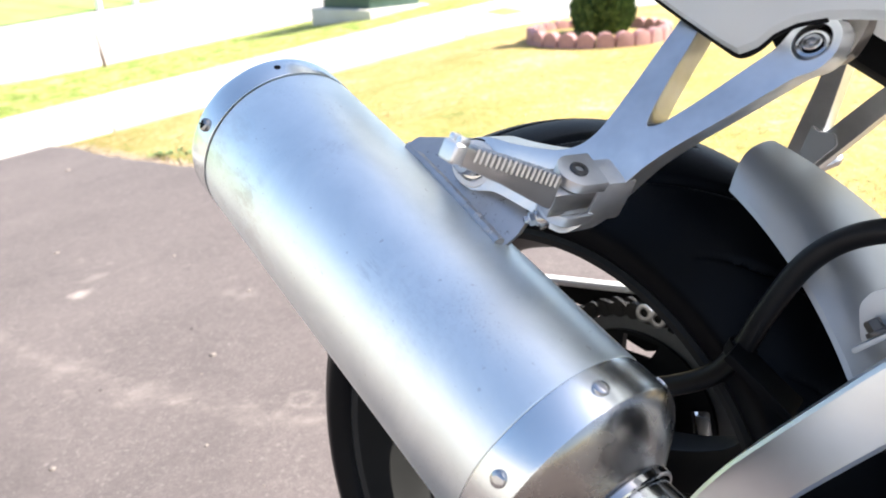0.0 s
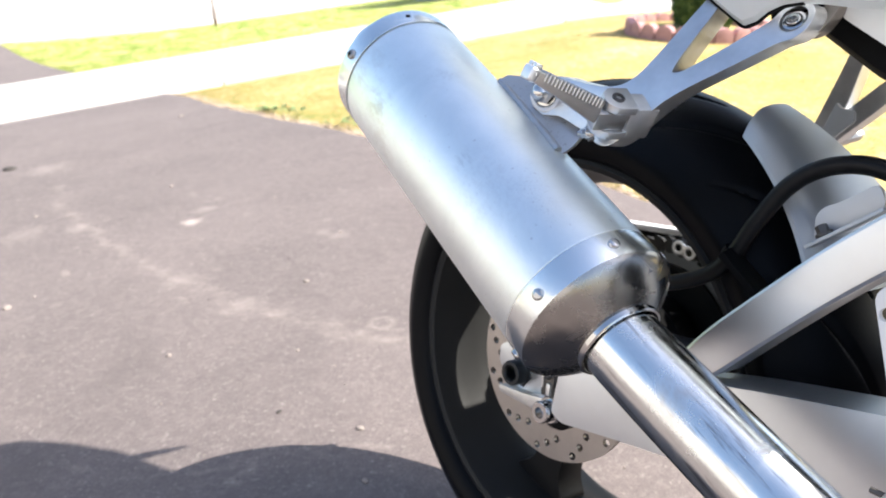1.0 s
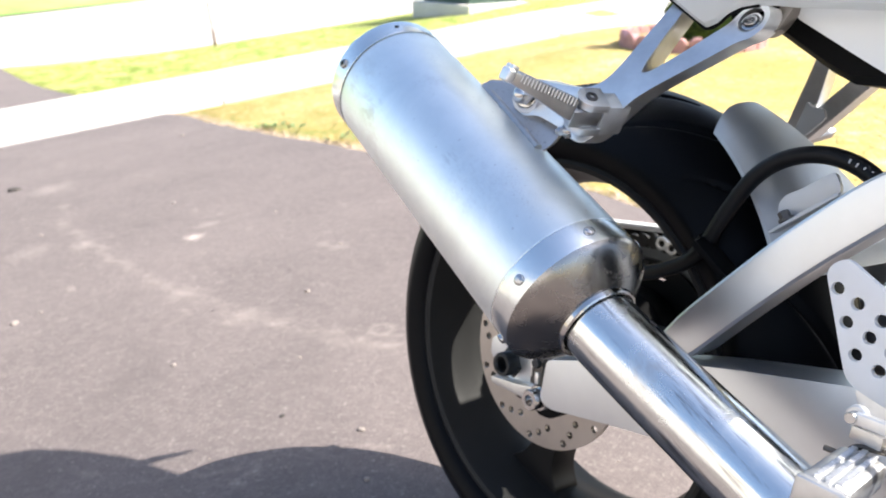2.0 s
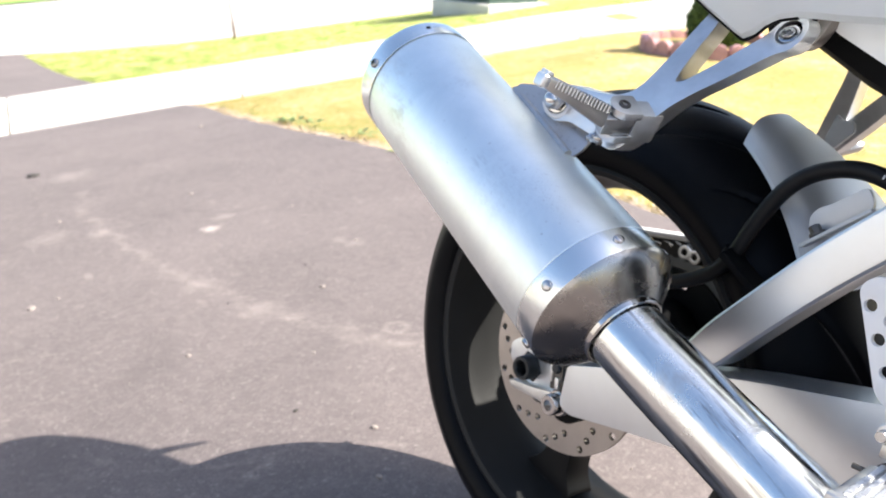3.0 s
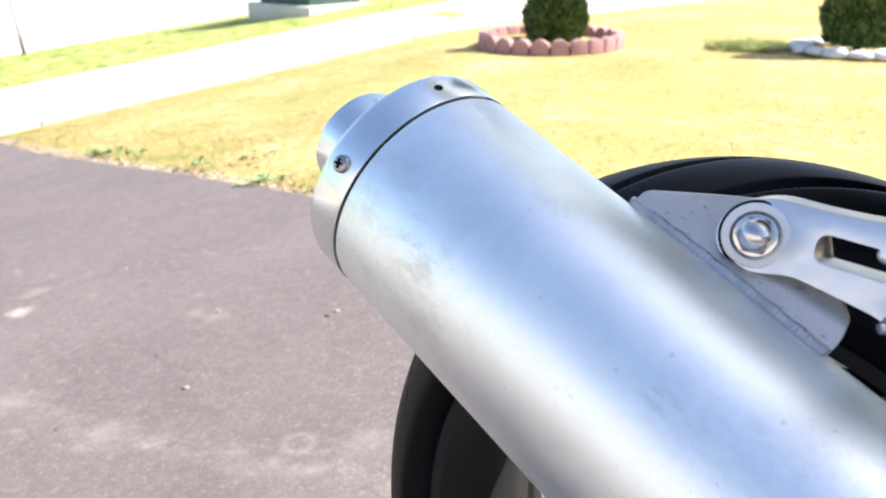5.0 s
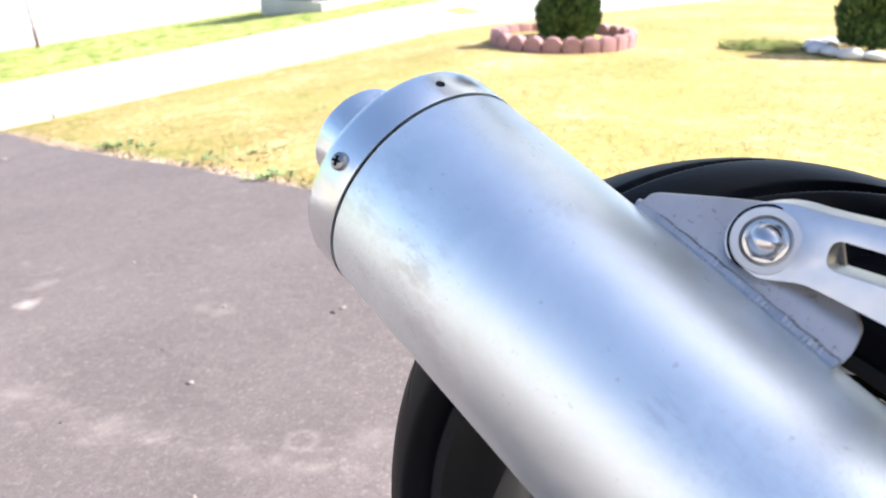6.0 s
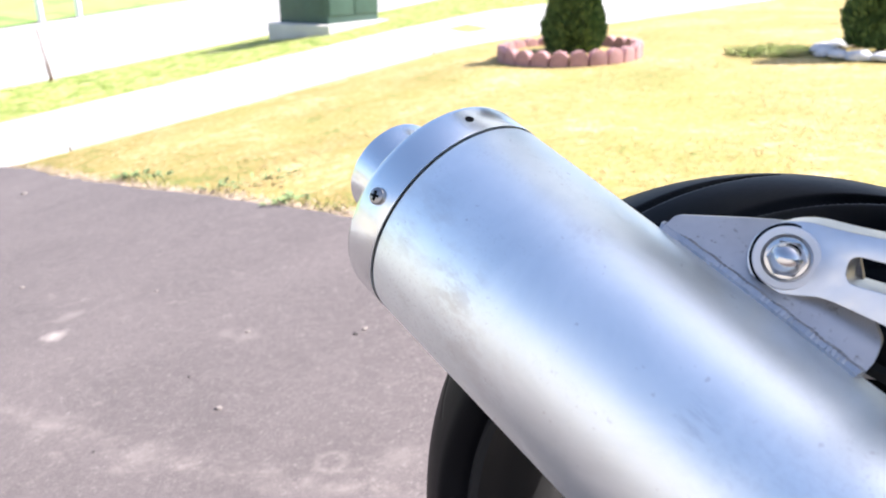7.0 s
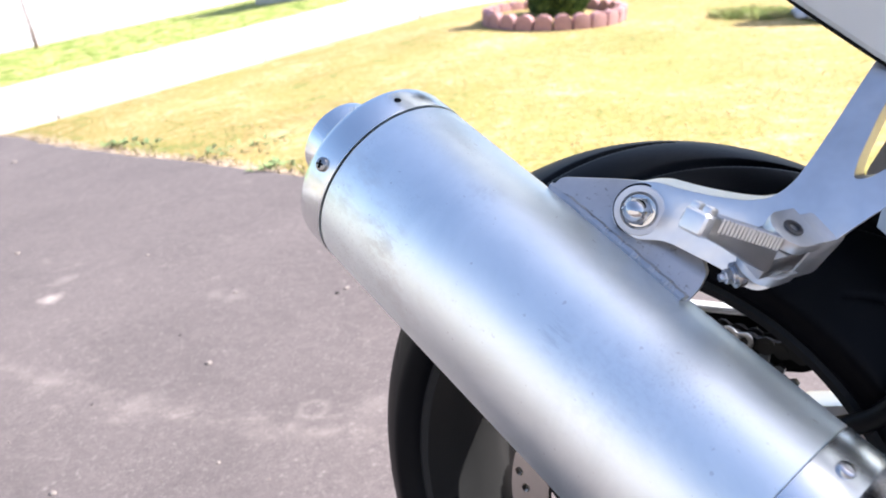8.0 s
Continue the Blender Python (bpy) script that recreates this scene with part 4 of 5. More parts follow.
bm = bmesh.new()
wp = []
for i in range(140):
    t = i / 139
    s = -0.037 - 0.111 * t
    q = SIL @ on_shell(22.9 - 14 * t, s, SIL_R + 0.0014 + 0.0003 * math.sin(i * 2.3))
    wp.append(q)
tube(bm, wp, [0.0031 + 0.00013 * math.sin(i * 1.9) + 0.0003 * math.sin(i * 0.37) for i in range(140)], 8)
bead = part("weld_bead", bm, weld_steel, silencer, "rippled weld bead")
bead.matrix_parent_inverse = SIL.inverted()

# exhaust pipe
def pipe_at(s, k):
    return PIPE_P + PIPE_D * s + Vector((0.0, 0.66, 0.72)) * k


bm = bmesh.new()
pp = smooth_path([pipe_at(-0.286, 0.0082), pipe_at(-0.33, 0.0115), pipe_at(-0.4, 0.0188), pipe_at(-0.45, 0.0245), pipe_at(-0.52, 0.034), pipe_at(-0.6, 0.044) + Vector((0, 0.03, 0.0)), pipe_at(-0.68, 0.05) + Vector((0, 0.09, 0.0))], 6)
tube(bm, pp, 0.0302, 48)
part("exhaust_pipe", bm, pipe_steel, bike, "polished steel exhaust pipe")


# passenger footpeg hangers
def hanger_y(z, sign=1):
    return -0.206 + ((0.66 if sign > 0 else 0.45) if z > 0.61 else 0.22) * (z - 0.61)


def hanger(sign):
    out = [(0.1235, 0.712), (0.1272, 0.691), (0.1249, 0.6818), (0.1221, 0.6704), (0.119, 0.6571), (0.1148, 0.6408), (0.1104, 0.6255), (0.1035, 0.6165), (0.092, 0.6122), (0.075, 0.6112), (0.055, 0.6115), (0.0385, 0.6128), (0.026, 0.61), (0.0175, 0.601), (0.0175, 0.589), (0.026, 0.58), (0.0395, 0.5795), (0.0525, 0.5825), (0.072, 0.5785), (0.0895, 0.5745), (0.095, 0.5705), (0.1076, 0.568), (0.118, 0.575), (0.132, 0.595), (0.1523, 0.6199), (0.1773, 0.6419), (0.2003, 0.663), (0.2085, 0.6665), (0.2135, 0.6745), (0.2135, 0.685), (0.2065, 0.6925), (0.196, 0.6925), (0.1885, 0.686), (0.1855, 0.6765), (0.1784, 0.669), (0.1575, 0.6464), (0.143, 0.6328), (0.1358, 0.6303), (0.1351, 0.6398), (0.1364, 0.653), (0.137, 0.6613), (0.1386, 0.6709), (0.1405, 0.69), (0.1435, 0.712)]
    rad = [0.0] + [0.012] * 35 + [0.004, 0.004] + [0.012] * 5 + [0.0]
    if sign < 0:
        out = [(0.112, 0.7), (0.1, 0.668), (0.069, 0.588), (0.075, 0.578), (0.088, 0.5745), (0.096, 0.577), (0.148, 0.634), (0.205, 0.69), (0.2, 0.705), (0.145, 0.656), (0.106, 0.6175), (0.103, 0.617), (0.1165, 0.665), (0.126, 0.7)]
        rad = [0, 0.02, 0.006, 0.006, 0.006, 0.004, 0.02, 0, 0, 0.02, 0.002, 0.002, 0.02, 0]
    slot = round_corners([(0.0595, 0.6025), (0.0595, 0.5905), (0.093, 0.5885), (0.093, 0.6005)], 0.0055, 5)
    socket = circle(0.2003, 0.6799, 0.0092, 32)
    bm = plate(round_corners(out, rad, 3), [slot, socket] if sign > 0 else [], 0.022, 0.004, 4)
    for v in bm.verts:
        x, z, t = v.co
        v.co = (x, sign * (hanger_y(z, sign) + 0.022 - t), z)
    h = part("footpeg_hanger", bm, cast_alu, bike, "cast aluminium forked footpeg hanger")
    if sign < 0:
        web = plate(round_corners([(0.0945, 0.622), (0.1, 0.6165), (0.114, 0.6165), (0.117, 0.606), (0.096, 0.583), (0.083, 0.586)], 0.003, 3), [], 0.006, 0.001)
        for v in web.verts:
            x, z, t = v.co
            v.co = (x, sign * (hanger_y(z, sign) + 0.027 - t), z)
        part("hanger_web", web, silver_paint, h, "scraped bare web plate")
        # the folded footpeg on the far side, in the sun
        bm = bmesh.new()
        tube(bm, smooth_path([(0.088, 0.205, 0.5785), (0.094, 0.215, 0.583), (0.105, 0.232, 0.592)], 4), [0.009] * 7 + [0.0092, 0.006], 12, True, 0.8)
        part("footpeg", bm, peg_alu, h, "bare metal passenger footpeg")
        return h
    # bolt into the subframe, sunk in its ring
    out_n = Vector((0, -1, 0.66)).normalized()
    at = Vector((0.2003, hanger_y(0.6799), 0.6799))
    bm = bmesh.new()
    lathe(bm, [(0.0094, -0.003), (0.009, -0.0075), (0.0082, -0.0075), (0.0078, -0.0014), (0.0062, -0.001), (0.0058, -0.005), (0.005, -0.005), (0.0047, 0.0), (0.0042, 0.0006), (0.0024, 0.0006), (0.0021, -0.003), (0, -0.003)], at, out_n, 36)
    part("frame_bolt", bm, bolt_steel, h, "recessed socket bolt")
    t = plate(round_corners([(0.2, 0.6695), (0.209, 0.67), (0.214, 0.675), (0.216, 0.684), (0.217, 0.705), (0.205, 0.705)], 0.004, 3), [], 0.014, 0.003)
    for v in t.verts:
        x, z, d = v.co
        v.co = (x, hanger_y(z) + 0.032 - d, z)
    part("frame_lug", t, lug_alu, h, "worn brownish frame lug")
    # hinge of the footpeg: two lugs with the peg's root and the pin between them
    pin = Vector((0.1227, -0.229, 0.6084))
    up = Vector((0.468, -0.249, 0.848)).normalized()
    e1 = (Vector((-0.0146, -0.08, 0.0133)) - up * Vector((-0.0146, -0.08, 0.0133)).dot(up)).normalized()
    e2 = up.cross(e1)
    HINGE = Matrix((e1, e2, up)).transposed().to_4x4()

    def lug(r, back, w, low, thick, bevel):
        nose = [Vector((r * math.cos(a), r * math.sin(a))) for a in (radians(-80 + 16 * i) for i in range(11))]
        b = plate([Vector((-back, -w))] + nose + [Vector((-back, w))], [], thick, bevel, 2)
        bmesh.ops.transform(b, matrix=Matrix.Translation(pin) @ HINGE @ Matrix.Translation((0, 0, low)), verts=b.verts[:])
        return b

    clevis = part("hinge_lug", lug(0.0118, 0.0125, 0.0115, -0.0072, 0.0065, 0.002), cast_alu, h)
    part("hinge_lug", lug(0.0128, 0.0125, 0.0118, -0.0305, 0.0068, 0.002), cast_alu, h)
    neck = bmesh.new()
    box(neck, (0.024, 0.02, 0.0285), Matrix.Translation(pin) @ HINGE @ Matrix.Translation((-0.021, 0.001, -0.0168)), 0.003, 2)
    part("hinge_neck", neck, cast_alu, h)
    root = bmesh.new()
    box(root, (0.0262, 0.0205, 0.0158), Matrix.Translation(pin) @ HINGE @ Matrix.Translation((0.004, 0, -0.0156)), 0.0016, 2)
    part("peg_root", root, peg_alu, clevis)
    bm = bmesh.new()
    lathe(bm, [(0.005, -0.002), (0.005, 0.0008), (0.0042, 0.0014), (0.0026, 0.0014), (0.0022, -0.003), (0, -0.003)], pin - up * 0.0007, up, 24)
    part("hinge_pin", bm, dirty_steel, h, "dark hollow hinge pin")
    bm = bmesh.new()
    ax = Vector((-0.62, -0.62, -0.25)).normalized()
    c0 = Vector((0.0975, -0.227, 0.5768))
    lathe(bm, [(0, -0.006), (0.0062, -0.006), (0.0068, -0.005), (0.0068, -0.001), (0.0, -0.001)], c0, ax, 28)
    hex_bolt(bm, c0 - ax * 0.001, ax, 0.004, 0.005, 1.2)
    lathe(bm, [(0, 0), (0.0022, 0), (0.0022, 0.0065), (0, 0.0072)], c0, ax, 10)
    part("stop_screw", bm, bolt_steel, h)
    # the footpeg: a slim bar with a ribbed tread on top, a deep web below and a square knob
    a, b = Vector((0.1175, sign * -0.2425, 0.6005)), Vector((0.104, sign * -0.3035, 0.6168))
    d = (b - a).normalized()
    L = (b - a).length
    R = basis(d, (0.15, 0, 1)).to_4x4()
    mid = (a + b) / 2
    bm = bmesh.new()
    ux, wx = R.to_3x3() @ Vector((0, 1, 0)), R.to_3x3() @ Vector((1, 0, 0))
    body = plate([Vector(p) for p in ((0.0, 0.0045), (L, 0.0045), (L, -0.0045), (L * 0.55, -0.0075), (0.004, -0.0125), (0.0, -0.0125))], [], 0.0105, 0.0012)
    for v in body.verts:
        s_, g_, w_ = v.co
        v.co = a + d * s_ + ux * g_ + wx * (w_ - 0.00525)
    add(bm, body)
    peg = part("footpeg", bm, peg_alu, h, "ribbed bare metal passenger footpeg", 25)
    bm = bmesh.new()
    for k in range(17):
        p = a + d * (L * (0.05 + 0.86 * k / 17)) + ux * 0.0022
        box(bm, (0.0122, 0.0072, 0.0019), Matrix.Translation(p) @ R, 0.0007, 1)
    part("peg_tread", bm, peg_alu, peg)
    bm = bmesh.new()
    box(bm, (0.0125, 0.0105, 0.0075), Matrix.Translation(b + d * 0.001) @ R, 0.0026, 3)
    box(bm, (0.0045, 0.004, 0.006), Matrix.Translation(b + ux * 0.0062 + wx * 0.003) @ R, 0.0014)
    box(bm, (0.0045, 0.004, 0.006), Matrix.Translation(b + ux * 0.0062 - wx * 0.0032) @ R, 0.0014)
    part("peg_knob", bm, cast_alu, peg, "worn bright knob")
    return h


hang_r = hanger(1)
hanger(-1)
# stub that carries the silencer: bush ring, washer and dome nut
STUB, STUB_AX = Vector((0.0337, -0.2057, 0.5949)), Vector((0.27, -0.95, 0.155)).normalized()
bm = bmesh.new()
lathe(bm, [(0.0098, -0.006), (0.0138, -0.006), (0.0144, -0.003), (0.0144, 0.0062), (0.0138, 0.007), (0.0108, 0.007), (0.0102, 0.0045)], STUB, STUB_AX, 40)
part("bush_ring", bm, white_plate, hang_r, "pale bush ring")
# black ring put in for the shade of the groove round the bush
bm = bmesh.new()
lathe(bm, [(0.0144, -0.004), (0.0158, -0.004), (0.0158, 0.0022), (0.0152, 0.003), (0.0144, 0.003)], STUB, STUB_AX, 40)
part("bush_gap_ring", bm, black_plastic, hang_r, "thin black ring drawn as the shaded gap round the bush")
bm = bmesh.new()
lathe(bm, [(0, 0.0), (0.0099, 0.0), (0.0099, 0.0066), (0.0092, 0.0074), (0.0078, 0.0076), (0, 0.0076)], STUB, STUB_AX, 40)
hex_bolt(bm, STUB + STUB_AX * 0.0076, STUB_AX, 0.0085, 0.0105, 0, False, True)
part("dome_nut", bm, polished, hang_r, "bright domed hexagon nut")

# hugger over the tyre
def make_hugger():
    bm = bmesh.new()
    na, ny = 34, 32
    grids = []
    for layer in (0.0, -0.0034):
        g = []
        for i in range(na + 1):
            t = i / na
            deg0 = 67.8 - 32.5 * t
            half = 0.053 + 0.061 * t ** 0.95
            row = []
            for j in range(ny + 1):
                w = 2 * j / ny - 1
                y = half * w - 0.006
                r = 0.336 - 0.009 * w * w - 0.012 * abs(w) ** 6 + layer
                lip = 0.003 * max(0.0, abs(w) - 0.9) / 0.1
                deg = deg0 + (1.0 * w - 1.6 * abs(w) ** 7) * (1 - t)
                a = radians(deg)
                row.append(bm.verts.new(((r - lip) * math.cos(a), y, 0.3055 + (r - lip) * math.sin(a))))
            g.append(row)
        grids.append(g)
    for k, g in enumerate(grids):
        for i in range(na):
            for j in range(ny):
                bm.faces.new((g[i][j], g[i + 1][j], g[i + 1][j + 1], g[i][j + 1]))
    a, b = grids
    rim = [(0, j) for j in range(ny + 1)] + [(i, ny) for i in range(1, na + 1)] + [(na, j) for j in range(ny - 1, -1, -1)] + [(i, 0) for i in range(na - 1, 0, -1)]
    for k in range(len(rim)):
        (i, j), (p, q) = rim[k], rim[(k + 1) % len(rim)]
        bm.faces.new((a[i][j], a[p][q], b[p][q], b[i][j]))
    return part("rear_hugger", bm, silver_paint, bike, "silver painted rear wheel hugger", 18)


hugger = make_hugger()
bm = bmesh.new()
box(bm, (0.06, 0.013, 0.003), Matrix.Translation((0.264, -0.13, 0.5475)) @ Matrix.Rotation(radians(-43.5), 4, "Y"), 0.0013)
add(bm, side_plate(round_corners([(0.242, 0.527), (0.2805, 0.5665), (0.2795, 0.5725), (0.2725, 0.582), (0.2625, 0.5735), (0.2512, 0.563), (0.2406, 0.556), (0.237, 0.548)], 0.005, 4), [], -0.1165, 0.0045, 0.0015))
part("hugger_ear", bm, silver_paint, hugger)
bm = bmesh.new()
hex_bolt(bm, (0.2515, -0.13, 0.5385), (-0.66, 0, 0.75), 0.0045, 0.008, 1.4)
part("hugger_bolt", bm, dirty_steel, hugger)

# brake hose and its guide
bm = bmesh.new()
hp = smooth_path([(0.045, -0.118, 0.345), (0.055, -0.108, 0.39), (0.07, -0.102, 0.425), (0.1, -0.1, 0.442), (0.13, -0.1, 0.455), (0.158, -0.1, 0.474), (0.173, -0.1, 0.497), (0.183, -0.1, 0.524), (0.2, -0.1, 0.559), (0.222, -0.1, 0.58), (0.252, -0.101, 0.59), (0.283, -0.105, 0.587), (0.31, -0.112, 0.573), (0.335, -0.125, 0.55), (0.36, -0.135, 0.52)], 6)
tube(bm, hp, 0.0071, 16)
hose = part("brake_hose", bm, hose_rubber, bike, "thick black rubber brake hose")
bm = bmesh.new()
box(bm, (0.006, 0.026, 0.05), Matrix.Translation((0.192, -0.108, 0.485)) @ Matrix.Rotation(radians(-55), 4, "Y") @ Matrix.Rotation(radians(10), 4, "X"), 0.0012)
lathe(bm, [(0.0095, -0.004), (0.0095, 0.004), (0.0075, 0.004), (0.0075, -0.004), (0.0095, -0.004)], (0.172, -0.1, 0.495), (0.35, 0, 0.9), 20)
part("hose_clip", bm, black_plastic, hose)
bm = bmesh.new()
lathe(bm, [(0, -0.014), (0.0105, -0.014), (0.011, -0.01), (0.011, 0.012), (0.0095, 0.015), (0, 0.015)], (0.316, -0.114, 0.568), (0.75, -0.3, -0.6), 20)
part("hose_ferrule", bm, dirty_steel, hose)
bm = bmesh.new()
for k in range(5):
    c = Vector((0.277 + 0.006 * k, -0.1105 - 0.0006 * k, 0.5903 - 0.0017 * k))
    box(bm, (0.0012, 0.001, 0.0032), Matrix.Translation(c + Vector((0, -0.0008, 0.0))) @ Matrix.Rotation(radians(15 + k * 4), 4, "Y"), 0)
part("hose_print", bm, print_white, hose, "worn pale print on the hose")

# tail cowling
STATIONS = [(0.519, 0.6986, 0.84, 0.167), (0.3635, 0.6945, 0.875, 0.17), (0.24, 0.6905, 0.89, 0.17), (0.2215, 0.6908, 0.893, 0.17), (0.2075, 0.69, 0.895, 0.17), (0.194, 0.687, 0.897, 0.17), (0.1835, 0.6815, 0.898, 0.169), (0.176, 0.6745, 0.9, 0.168), (0.1665, 0.6705, 0.901, 0.167), (0.1558, 0.6749, 0.902, 0.166), (0.1276, 0.6889, 0.925, 0.163), (0.0818, 0.7134, 0.935, 0.158), (0.0111, 0.754, 0.945, 0.149), (-0.089, 0.8009, 0.95, 0.147), (-0.17, 0.822, 0.95, 0.135), (-0.25, 0.846, 0.945, 0.102), (-0.3, 0.868, 0.94, 0.07), (-0.325, 0.895, 0.935, 0.03)]


def make_cowl():
    bm = bmesh.new()
    rows = []
    for x, zl, zt, hw in STATIONS:
        h = zt - zl
        # unseen shoulders are widened and raised to keep the sun off the silencer
        half = [(hw - 0.006, zl), (hw, zl + 0.004), (hw + 0.012, zl + 0.2 * h), (hw + 0.024, zl + 0.5 * h), (hw + 0.024, zl + 0.86 * h), (hw - 0.05 if hw > 0.07 else hw * 0.4, zl + 0.95 * h), (0, zt)]
        row = [bm.verts.new((x, -y, z)) for y, z in half] + [bm.verts.new((x, y, z)) for y, z in half[-2::-1]]
        rows.append(row)
    for a, b in zip(rows, rows[1:]):
        for k in range(len(a) - 1):
            bm.faces.new((a[k], a[k + 1], b[k + 1], b[k]))
    bm.faces.new(rows[-1])
    inner = bmesh.ops.solidify(bm, geom=bm.faces[:], thickness=0.003)
    cowl = part("tail_cowling", bm, white_paint, bike, "glossy white tail cowling", 28)
    for s in (-1, 1):
        e = bmesh.new()
        tube(e, smooth_path([(x, s * (hw - 0.006), zl + 0.0005) for x, zl, zt, hw in STATIONS[4:16]], 4), 0.0016, 8)
        part("edge_trim", e, black_plastic, cowl, "thin black edge trim")
    return cowl


cowl = make_cowl()
# white lower panel that runs down ahead of the hanger's bolt
bm = side_plate(round_corners([(0.205, 0.697), (0.216, 0.6865), (0.275, 0.6605), (0.36, 0.625), (0.5, 0.6), (0.5, 0.705)], 0.004, 3), [], -0.118, 0.004, 0.001)
part("lower_panel", bm, white_paint, cowl, "white lower side panel")
bm = side_plate(round_corners([(0.168, 0.69), (0.1755, 0.6765), (0.186, 0.6715), (0.2, 0.675), (0.207, 0.69), (0.205, 0.72), (0.168, 0.72)], 0.003, 3), [], -0.135, 0.006, 0.001)
part("inner_panel", bm, black_plastic, cowl, "black plastic inner panel")
# slim indicator under the tail, and the plate hanger
for _ in range(1):
    bm = bmesh.new()
    tube(bm, smooth_path([(-0.145, 0.12, 0.875), (-0.148, 0.155, 0.845), (-0.143, 0.19, 0.806)], 4), [0.013, 0.013, 0.0125, 0.0115, 0.0105, 0.009, 0.0075, 0.0055, 0.003], 12)
    ind = part("indicator", bm, black_plastic, bike, "slim black indicator stalk")
bm = bmesh.new()
box(bm, (0.014, 0.07, 0.13), Matrix.Translation((-0.236, 0, 0.808)) @ Matrix.Rotation(radians(8), 4, "Y"), 0.003)
part("plate_hanger", bm, black_plastic, bike, "black plastic plate hanger")
# black undertray inside the cowling
bm = bmesh.new()
rows = []
for x, zb, zt, hw in ((0.52, 0.655, 0.74, 0.1), (0.3, 0.648, 0.74, 0.1), (0.255, 0.645, 0.74, 0.098), (0.235, 0.652, 0.74, 0.096), (0.19, 0.675, 0.745, 0.1), (0.165, 0.69, 0.75, 0.118), (0.07, 0.735, 0.8, 0.12), (-0.05, 0.8, 0.84, 0.1)):
    rows.append([bm.verts.new(p) for p in ((x, -hw, zb + 0.006), (x, -hw + 0.012, zb), (x, hw - 0.012, zb), (x, hw, zb + 0.006), (x, hw, zt), (x, -hw, zt))])
for a, b in zip(rows, rows[1:]):
    for k in range(6):
        j = (k + 1) % 6
        bm.faces.new((a[k], a[j], b[j], b[k]))
bm.faces.new(rows[0])
bm.faces.new(rows[-1])
part("undertray", bm, black_plastic, bike, "black plastic undertray", 25)

# heel guard, rider's footpeg and brake linkage
hg_holes = [circle(x, z, 0.0042, 16) for x, z in ((0.332, 0.52), (0.346, 0.5145), (0.3425, 0.501), (0.358, 0.4965), (0.353, 0.483), (0.3685, 0.4785), (0.3725, 0.492), (0.362, 0.509), (0.378, 0.504))]
bm = side_plate(round_corners([(0.3215, 0.53), (0.332, 0.541), (0.36, 0.527), (0.42, 0.497), (0.43, 0.45), (0.372, 0.459), (0.352, 0.464)], [0.009, 0.009, 0.01, 0.01, 0.01, 0.01, 0.012], 5), hg_holes, -0.205, 0.005, 0.0008)
heel = part("heel_guard", bm, white_plate, bike, "white drilled heel guard plate")
bm = side_plate(round_corners([(0.352, 0.462), (0.385, 0.475), (0.45, 0.47), (0.47, 0.40), (0.44, 0.385), (0.39, 0.41), (0.365, 0.44)], 0.012, 4), [], -0.175, 0.025, 0.004)
rear_set = part("footrest_plate", bm, cast_alu, bike, "cast aluminium footrest plate")


def ribbed_peg(parent, a, b, w, h):
    a, b = Vector(a), Vector(b)
    d = (b - a).normalized()
    R = basis(d).to_4x4()
    bm = bmesh.new()
    L = (b - a).length
    box(bm, (w, h, L), Matrix.Translation((a + b) / 2) @ R, min(w, h) * 0.32, 4)
    peg = part("rider_footpeg", bm, cast_alu, parent, "ribbed metal rider footpeg")
    R3 = R.to_3x3()
    for row in range(5):
        ex = (row - 2) * 0.0056
        up = h * 0.5 - 0.0045 * (abs(row - 2) / 2) ** 2.5
        rib = bmesh.new()
        box(rib, (0.0028, 0.004, L * 0.94), Matrix.Translation(a + d * L * 0.48 + R3 @ Vector((ex, up - 0.001, 0))) @ R, 0.0006, 1)
        for k in range(16):
            p = a + d * (L * (k + 0.6) / 16.6) + R3 @ Vector((ex, up + 0.0012, 0))
            box(rib, (0.0036, 0.0024, 0.0019), Matrix.Translation(p) @ R @ Matrix.Rotation(0.3, 4, "Y"), 0.0005, 1)
        part("tread_bar", rib, cast_alu, peg)
    e = bmesh.new()
    box(e, (w * 1.02, h * 0.96, 0.006), Matrix.Translation(b + d * 0.001) @ R, 0.002, 3)
    part("peg_end", e, cast_alu, peg, "worn pale end of the peg")
    return peg


ribbed_peg(rear_set, (0.3875, -0.25, 0.4345), (0.3915, -0.309, 0.434), 0.027, 0.018)
bm = bmesh.new()
box(bm, (0.06, 0.006, 0.0072), Matrix.Translation((0.4095, -0.258, 0.4655)) @ Matrix.Rotation(radians(-3), 4, "Y"), 0.0015, 3)
lathe(bm, [(0, -0.004), (0.0059, -0.004), (0.0062, -0.0035), (0.0062, 0.0005), (0.0056, 0.001), (0, 0.001)], (0.3795, -0.256, 0.464), (0, -1, 0), 28)
link_arm = part("brake_link", bm, cast_alu, rear_set)
bm = bmesh.new()
lathe(bm, [(0, -0.005), (0.0034, -0.005), (0.0034, 0.0035), (0.003, 0.0042), (0, 0.0042)], (0.3785, -0.259, 0.4637), (0, -1, 0), 24)
part("link_pin", bm, bolt_steel, link_arm)
bm = bmesh.new()
box(bm, (0.018, 0.018, 0.0085), Matrix.Translation((0.388, -0.25, 0.455)), 0.0015, 2)
part("link_block", bm, peg_alu, rear_set)
bm = bmesh.new()
tube(bm, smooth_path([(0.3655, -0.25, 0.435), (0.376, -0.25, 0.4365), (0.382, -0.248, 0.4435), (0.396, -0.246, 0.4465), (0.42, -0.24, 0.45)], 6), 0.0019, 8)
